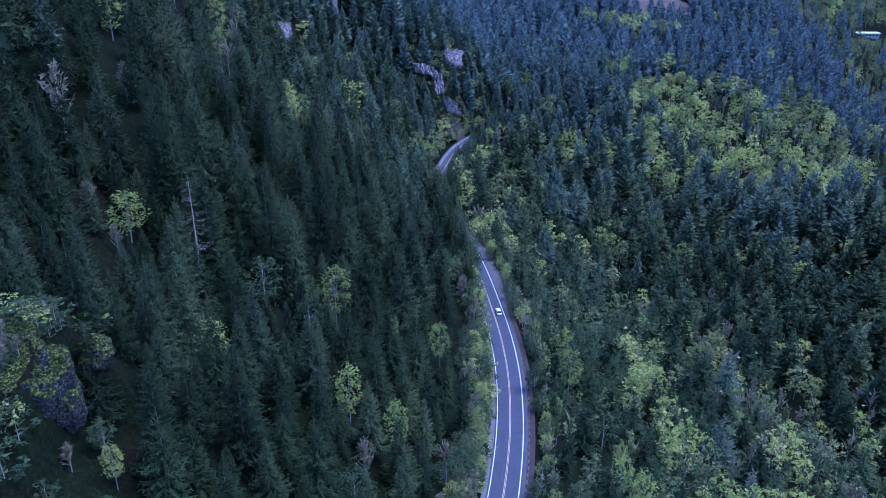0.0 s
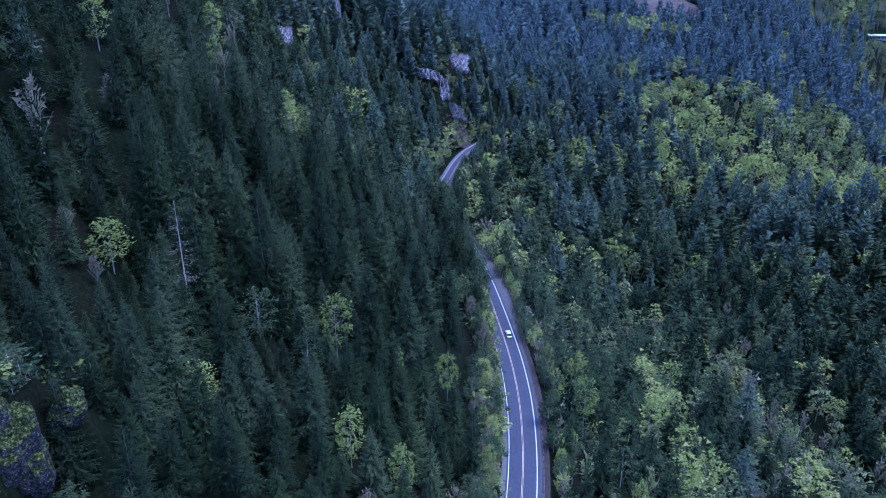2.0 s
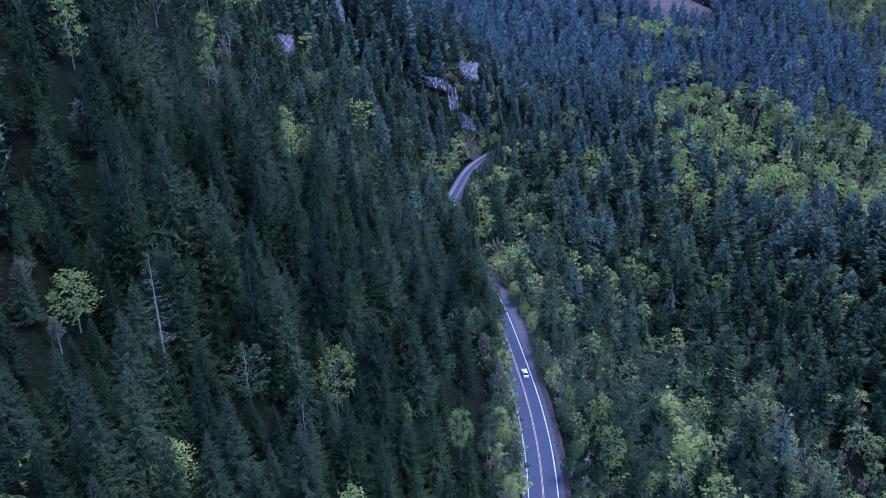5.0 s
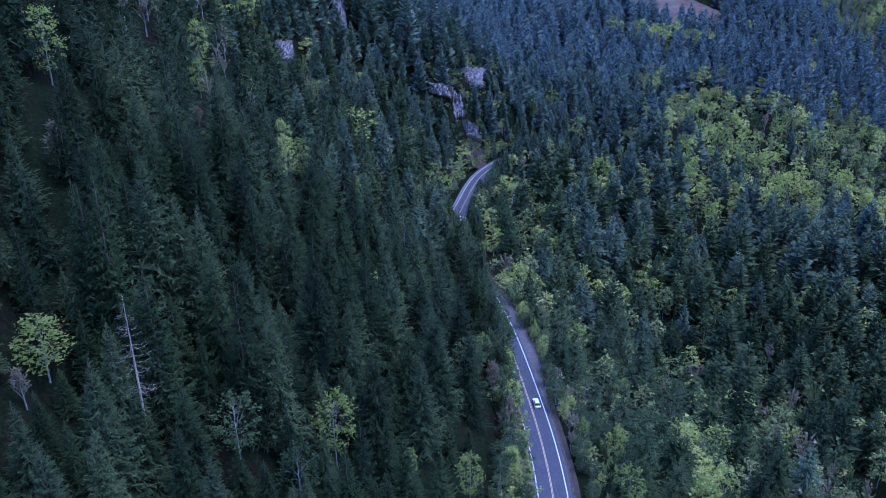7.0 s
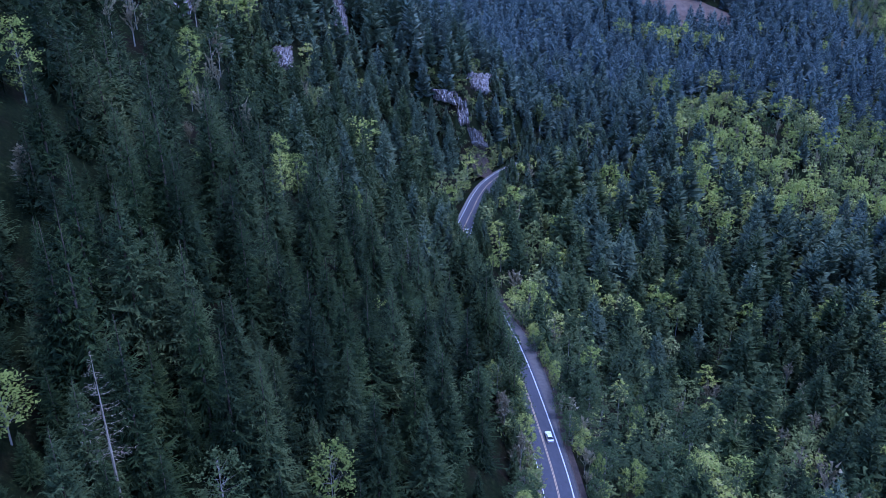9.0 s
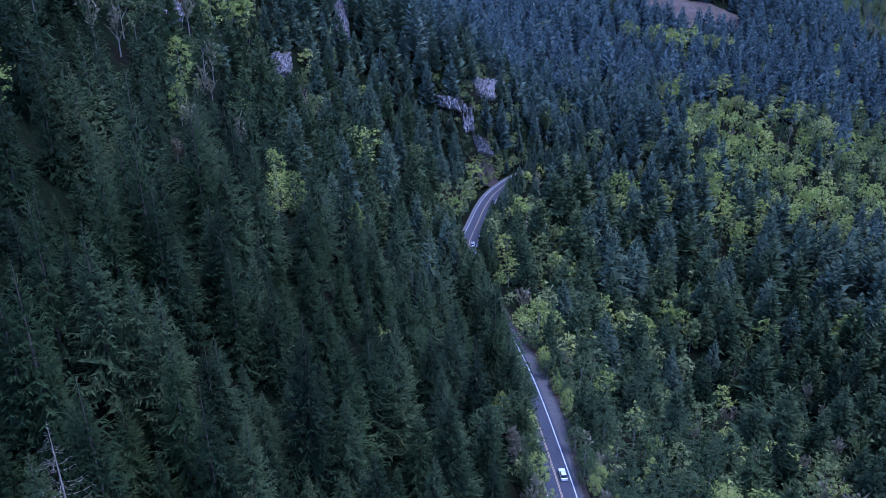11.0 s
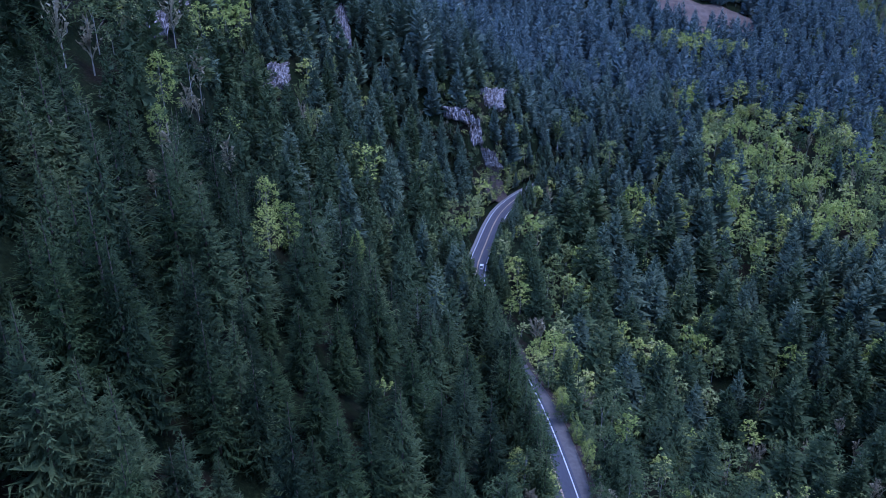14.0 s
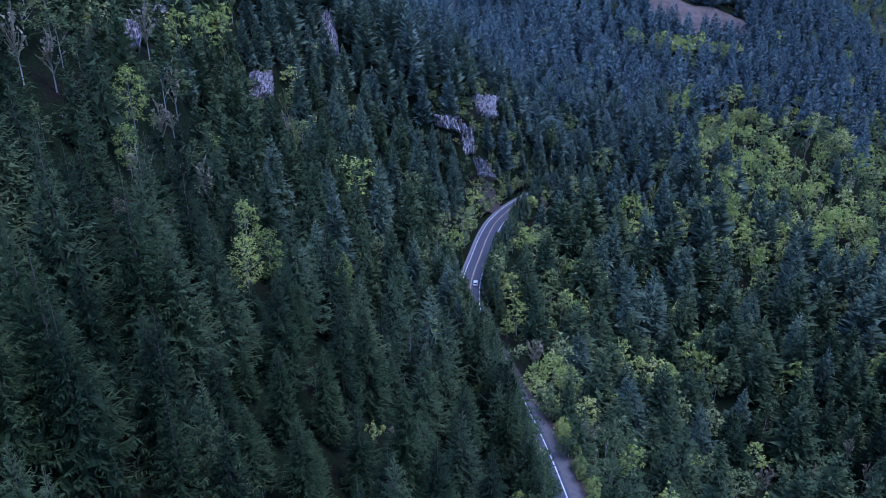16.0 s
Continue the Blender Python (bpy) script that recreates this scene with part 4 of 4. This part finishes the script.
def slim(kind, x, y):
    """Firs hemmed in beside the road have narrow crowns."""
    if kind == "bright" and math.hypot(x + 71, y - 166) < 1:
        return 1.35
    if kind != "fir":
        return 1.0
    if np.min((ROAD_LINE[:, 0] - x) ** 2 + (ROAD_LINE[:, 1] - y) ** 2) < 330:
        return 1.0 if 298 < y < 400 else 0.80
    return 0.90 + 0.10 * float(ease(y, 180, 230)) + (0.26 * (1 - float(ease(y, 480, 620))) if x > 25 else 0.0)


def build_wood():
    fixed, rest = scatter()
    every = sorted(fixed + rest, key=lambda r: (r[1] + 38) ** 2 + max(0.0, abs(r[2] - 195) - 60) ** 2)
    singles, most = {k: [] for k in LABELS}, {"fir": 295, "bright": 120, "dull": 130, "bare": 100}
    for row in every:
        if row[0] != "shrub" and len(singles[row[0]]) < most[row[0]] and row[2] > 100:
            singles[row[0]].append(row)
    chosen = set(id(r) for k in singles for r in singles[k])
    stuff = [r for r in every if id(r) not in chosen]
    trunk = cone_trunk(29.5, 0.4, 0.4)
    meshes = {"fir": [(triangles("trunk", trunk, np.zeros(len(trunk)), [BARK]), triangles("crown", t, np.zeros(len(t)), [NEEDLES if n % 3 == 2 else SHADED_NEEDLES], None, fr)) for n, (t, fr) in enumerate(FIR_NEAR + FIR_HALF)]}
    for kind, pool, mat in (("bright", LEAFY_NEAR, YOUNG_LEAVES), ("dull", LEAFY_NEAR, DULL_LEAVES), ("bare", BARE_NEAR, GREY_TWIGS)):
        meshes[kind] = []
        for t, ends in pool:
            w = wood_of(rng, 16, 0.2, ends[::2], 0.04)
            meshes[kind].append((triangles("trunk", w, np.zeros(len(w)), [PALE_BARK]), triangles("crown", t, np.zeros(len(t)), [mat])))
    for kind in LABELS:
        name, label, group, base = LABELS[kind]
        firsts = {}
        for n, (_, x, y, z, h) in enumerate(singles[kind]):
            k = int(rng.integers(6 if kind == "fir" else len(meshes[kind])))
            if kind == "fir" and n > 160:
                k += 6
            s = h / base
            w = (s ** 0.85 if kind == "fir" else (0.78 * s ** 0.9 if kind == "bright" else s ** 0.65)) * rng.uniform(0.85, 1.15) * slim(kind, x, y)
            m = Matrix.Translation((x, y, z)) @ Matrix.Rotation(rng.uniform(0, 6.28), 4, "Z") @ Matrix.Diagonal((w, w, s, 1))
            if k in firsts:
                copy_thing(firsts[k], m @ Matrix.Diagonal((*(1 / c for c in firsts[k].scale), 1)))
                continue
            tree = tagged(new(name), label, "tree", group)
            part("trunk", meshes[kind][k][0], tree)
            part("crown", meshes[kind][k][1], tree)
            tree.matrix_basis = m
            firsts[k] = tree
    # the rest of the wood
    mats = [NEEDLES, DULL_LEAVES, YOUNG_LEAVES, GREY_TWIGS, PALE_BARK, HAZE_BLUE_NEEDLES, SHADED_NEEDLES, PALE_LEAVES, HAZE_GREY_NEEDLES, HAZE_TEAL_NEEDLES]
    index = {"fir": 0, "dull": 1, "bright": 2, "bare": 3, "shrub": 1}
    for kinds, name, label in ((("fir",), "fir_forest", "dense dark green fir forest covering the slopes"),
                               (("dull", "bright", "bare", "shrub"), "broadleaf_wood", "thin broad-leaved wood in yellow-green spring leaf")):
        vs, ts, ms, fs = [], [], [], []
        for kind, x, y, z, h in stuff:
            if kind not in kinds:
                continue
            close = y > 86 and math.hypot(x + 10, y - 130) < 290
            base = 17 if kind == "shrub" else LABELS[kind][3]
            if kind == "fir":
                pool = FIR_NEXT if y > 86 and (math.hypot(x + 30, y - 190) < 140 or (x > 25 and math.hypot(x, y - 130) < 215)) else (FIR_MID if 86 < y < 500 and x < 170 or close else (FIR_FAR if 86 < y < 680 else FIR_LAST))
                t, fr = pool[int(rng.integers(len(pool)))]
                # painted haze grows with distance and picks the paler, bluer needles
                haze = ease(y + 0.2 * min(x, 0), 300, 860) * (1 - ease(x, -20, 60))
                haze = haze + ease(y, 360, 880) * ease(x, -20, 60)
                # share of firs on the darker stretches that get the shade-toned copy
                shaded = 0.75 * (1 - ease(y, 260, 340)) + 0.3 * ease(x, 40, 80) * ease(y, 320, 370) * (1 - ease(y, 480, 540))
                haze_mix = haze + 0.3 * (rng.random() - 0.5)
                mi = np.full(len(t) // 3, 5 if haze_mix > 0.68 else (9 if haze_mix > 0.40 else (8 if haze_mix > 0.14 else (6 if rng.random() < shaded else 0))))
            else:
                pool = BARE_FAR if kind == "bare" else (SHRUBS if kind == "shrub" else (LEAFY_MID if close else LEAFY_FAR))
                crown, ends = pool[int(rng.integers(len(pool)))]
                st = np.array(stick(np.zeros(3), np.array([0, 0, 15.0]), 0.22) + sum((stick(np.array([0, 0, e[2] * 0.6]), e, 0.08) for e in ends[:5]), []))
                t = np.vstack([crown, st])
                fr = np.zeros(len(t))
                boughs = rng.random(len(crown) // 24 + 1) ** 2
                fr[:len(crown)] = np.repeat(boughs, 24)[:len(crown)]
                look_of = index[kind]
                if kind == "bright" and rng.random() < 0.18:
                    look_of = 7
                if kind == "dull" and rng.random() < (0.8 if -45 < x < 50 and 390 < y < 510 else 0.75 if y > 520 else 0.4 if x < -60 and y > 290 else 0.25 if x > 20 and y > 330 else 0.35 if x > 90 else 0.0):
                    look_of = 7
                if kind == "bare" and rng.random() < (0.7 if y > 400 or y < 230 else 0.35):
                    look_of = 7
                if kind == "shrub":
                    look_of = ((1, 1, 1, 1, 7 if x > 20 and y > 330 else 1, 1, 2, 7 if x > 100 else 1) if np.min((ROAD_LINE[:, 0] - x) ** 2 + (ROAD_LINE[:, 1] - y) ** 2) > 250 else (7, 7, 2, 1, 7, 2, 7, 1))[int(rng.integers(8))]
                mi = np.concatenate([np.full(len(crown) // 3, look_of), np.full(len(st) // 3, 4)])
            s = h / base
            w = s ** (0.85 if kind == "fir" else 0.65) * rng.uniform(0.85, 1.15) * slim(kind, x, y)
            vs.append(place(t, x, y, z, w, s, rng.uniform(0, 6.28)))
            ts.append(np.full(len(t), rng.random()))
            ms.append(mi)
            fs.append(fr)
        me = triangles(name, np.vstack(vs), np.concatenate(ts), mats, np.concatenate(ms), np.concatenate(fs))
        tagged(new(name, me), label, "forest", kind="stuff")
        print(name, len(vs), "plants", sum(len(v) for v in vs) // 3, "triangles")
    print({k: len(v) for k, v in singles.items()})


build_wood()


def build_dead_fir(x, y, top):
    """A dead fir: a pale trunk with thin drooping boughs."""
    rng = np.random.default_rng(11)
    g = height(x, y)[0]
    h = top - g
    tree = tagged(new("dead_fir"), "dead fir with a pale bare trunk and thin drooping boughs", "tree")
    t = cone_trunk(h, 0.33, 0.3)
    part("trunk", triangles("trunk", t, np.zeros(len(t)), [DEAD_BARK]), tree, "pale bare trunk")
    for i in range(64):
        u = rng.uniform(0.40, 0.985)
        a, ln = rng.random() * 6.283, min(0.30 * h * (1 - u), 3.2) * rng.uniform(0.7, 1.1) + 0.2
        out = np.array([math.cos(a), math.sin(a), 0])
        p, tris = np.array([0, 0, h * u]), []
        for f in range(3):
            q = p + out * ln / 3 + np.array([0, 0, (-0.22, -0.10, 0.08)[f] * ln / 1.5])
            tris += stick(p, q, 0.035)
            for sgn in (-1, 1):
                e = q + np.array([-sgn * out[1], sgn * out[0], -0.35]) * 0.22 * ln * rng.uniform(0.5, 1.2) + out * 0.1 * ln
                tris += stick(q, e, 0.022)
            p = q
        part("bough", triangles("bough", np.array(tris), np.zeros(len(tris)), [DEAD_BARK]), tree)
    tree.matrix_basis = Matrix.Translation((x, y, g))


build_dead_fir(-56, 164.5, 73.5)


# ---- cars ----
def box(bm, x0, x1, y0, y1, z0, z1, taper=(0, 0, 0, 0)):
    """A box whose top is drawn in at the rear, front and sides."""
    f, r, l, q = taper
    low = [(x0, y0, z0), (x1, y0, z0), (x1, y1, z0), (x0, y1, z0)]
    top = [(x0 + l, y0 + f, z1), (x1 - q, y0 + f, z1), (x1 - q, y1 - r, z1), (x0 + l, y1 - r, z1)]
    v = [bm.verts.new(p) for p in low + top]
    for q4 in ((3, 2, 1, 0), (4, 5, 6, 7), (0, 1, 5, 4), (1, 2, 6, 5), (2, 3, 7, 6), (3, 0, 4, 7)):
        bm.faces.new([v[i] for i in q4])


def from_bm(name, bm, mat, bevel=0.0):
    if bevel:
        bmesh.ops.bevel(bm, geom=bm.edges[:] + bm.verts[:], offset=bevel, segments=2, affect="EDGES", profile=0.6)
    me = bpy.data.meshes.new(name)
    bm.to_mesh(me)
    bm.free()
    me.materials.append(mat)
    return me


def build_car(x, y, z, way, label):
    car = tagged(new("car"), label, "car")
    bm = bmesh.new()
    box(bm, -0.91, 0.91, -2.3, 2.3, 0.28, 0.86, (0.1, 0.12, 0.05, 0.05))
    part("body", from_bm("body", bm, CAR_WHITE, 0.1), car)
    bm = bmesh.new()
    box(bm, -0.80, 0.80, -1.75, 1.05, 0.84, 1.40, (0.45, 0.75, 0.16, 0.16))
    part("window_glass", from_bm("window_glass", bm, CAR_GLASS, 0.04), car, "dark window glass")
    bm = bmesh.new()
    box(bm, -0.64, 0.64, -1.28, 0.28, 1.385, 1.45, (0.05, 0.08, 0.04, 0.04))
    part("roof", from_bm("roof", bm, CAR_WHITE, 0.02), car)
    for sx in (-1, 1):
        for sy in (-1.42, 1.42):
            bm = bmesh.new()
            bmesh.ops.create_cone(bm, cap_ends=True, segments=16, radius1=0.33, radius2=0.33, depth=0.22,
                                  matrix=Matrix.Translation((sx * 0.82, sy, 0.33)) @ Matrix.Rotation(radians(90), 4, "Y"))
            wheel = part("wheel", from_bm("wheel", bm, TYRE, 0.03), car)
            bm = bmesh.new()
            bmesh.ops.create_cone(bm, cap_ends=True, segments=12, radius1=0.20, radius2=0.18, depth=0.03,
                                  matrix=Matrix.Translation((sx * 0.935, sy, 0.33)) @ Matrix.Rotation(radians(90), 4, "Y"))
            part("rim", from_bm("rim", bm, STEEL), wheel)
        bm = bmesh.new()
        box(bm, sx * 0.68 - 0.17, sx * 0.68 + 0.17, 2.18, 2.29, 0.58, 0.72)
        part("headlight", from_bm("headlight", bm, LAMP_GLASS, 0.02), car)
        bm = bmesh.new()
        box(bm, sx * 0.70 - 0.15, sx * 0.70 + 0.15, -2.29, -2.20, 0.60, 0.76)
        part("tail_light", from_bm("tail_light", bm, TAIL_RED, 0.02), car)
    car.matrix_basis = Matrix.Translation((x, y, z)) @ Matrix.Rotation(math.atan2(-way[0], way[1]), 4, "Z")


def on_road(y, right):
    k = int(np.argmin(np.abs(ROAD_LINE[:, 1] - y)))
    return ROAD_LINE[k] + ROAD_SIDE[k] * right, ROAD_WAY[k]


spot, heading = on_road(259, 1.9)
build_car(*spot, heading, "white car driving away on the asphalt road")
spot, heading = on_road(427, 1.9)
build_car(*spot, heading, "white car driving round the far bend of the road")


# ---- guard rail, roadside posts and the low building ----
def build_guard_rail(first, last):
    """A weathered steel beam on posts along the outer edge of the shoulder."""
    rail = tagged(new("guard_rail"), "weathered brown steel guard rail on posts beside the road", "guard rail", "guard rails")
    ks = np.nonzero((ROAD_LINE[:, 1] > first) & (ROAD_LINE[:, 1] < last))[0]
    verts, faces = [], []
    profile = ((0.0, 0.45), (-0.06, 0.52), (0.0, 0.60), (-0.06, 0.68), (0.0, 0.75), (0.05, 0.75), (0.05, 0.45))
    for n, k in enumerate(ks):
        for off, z in profile:
            p = ROAD_LINE[k] + ROAD_SIDE[k] * (5.35 + SPUR[k] + off)
            verts.append((p[0], p[1], p[2] + z))
        if n:
            for j in range(7):
                a, b = (n - 1) * 7 + j, (n - 1) * 7 + (j + 1) % 7
                faces.append((a, b, b + 7, a + 7))
    part("beam", mesh_of("beam", verts, faces, [RUSTED]), rail)
    bm = bmesh.new()
    box(bm, -0.1, 0.1, -0.09, 0.09, -0.6, 0.80)
    me = from_bm("rail_post", bm, RUSTED, 0.015)
    for k in ks[::1]:
        p = ROAD_LINE[k] + ROAD_SIDE[k] * (5.52 + SPUR[k])
        ob = part("rail_post", me, rail)
        ob.location = p


build_guard_rail(157, 352)
build_guard_rail(408, 506)



def build_post(y):
    k = int(np.argmin(np.abs(ROAD_LINE[:, 1] - y)))
    spot = ROAD_LINE[k] + ROAD_SIDE[k] * (5.95 + SPUR[k])
    post = tagged(new("marker_post"), "thin white roadside marker post on the gravel shoulder", "post", "marker posts")
    bm = bmesh.new()
    box(bm, -0.06, 0.06, -0.03, 0.03, -0.3, 1.15)
    part("shaft", from_bm("shaft", bm, WHITE_LINE, 0.01), post)
    bm = bmesh.new()
    box(bm, -0.045, 0.045, -0.036, -0.031, 0.9, 1.08)
    part("reflector", from_bm("reflector", bm, LAMP_GLASS), post)
    post.matrix_basis = Matrix.Translation(spot)


for y in (212, 254, 282, 308):
    build_post(y)


def build_house(x, y, turn):
    g = min(height(x + a, y + b)[0] for a in (-14, 14) for b in (-6, 6))
    top = height(x, y)[0] + 4.5
    house = tagged(new("low_building"), "long low building with a pale flat roof among trees", "building")
    bm = bmesh.new()
    box(bm, -13, 13, -5, 5, g - height(x, y)[0] - 1, 4.2)
    part("wall", from_bm("wall", bm, CONCRETE, 0.05), house)
    bm = bmesh.new()
    box(bm, -14, 14, -6.5, 6, 4.2, 4.7)
    part("roof", from_bm("roof", bm, PALE_ROOF, 0.08), house, "pale flat roof")
    for i in range(6):
        bm = bmesh.new()
        box(bm, -11.2 + i * 4, -9.0 + i * 4, -5.12, -4.96, 1.2, 3.0)
        part("window", from_bm("window", bm, CAR_GLASS), house)
    house.matrix_basis = Matrix.Translation((x, y, height(x, y)[0])) @ Matrix.Rotation(radians(turn), 4, "Z")


build_house(514, 985, -4)
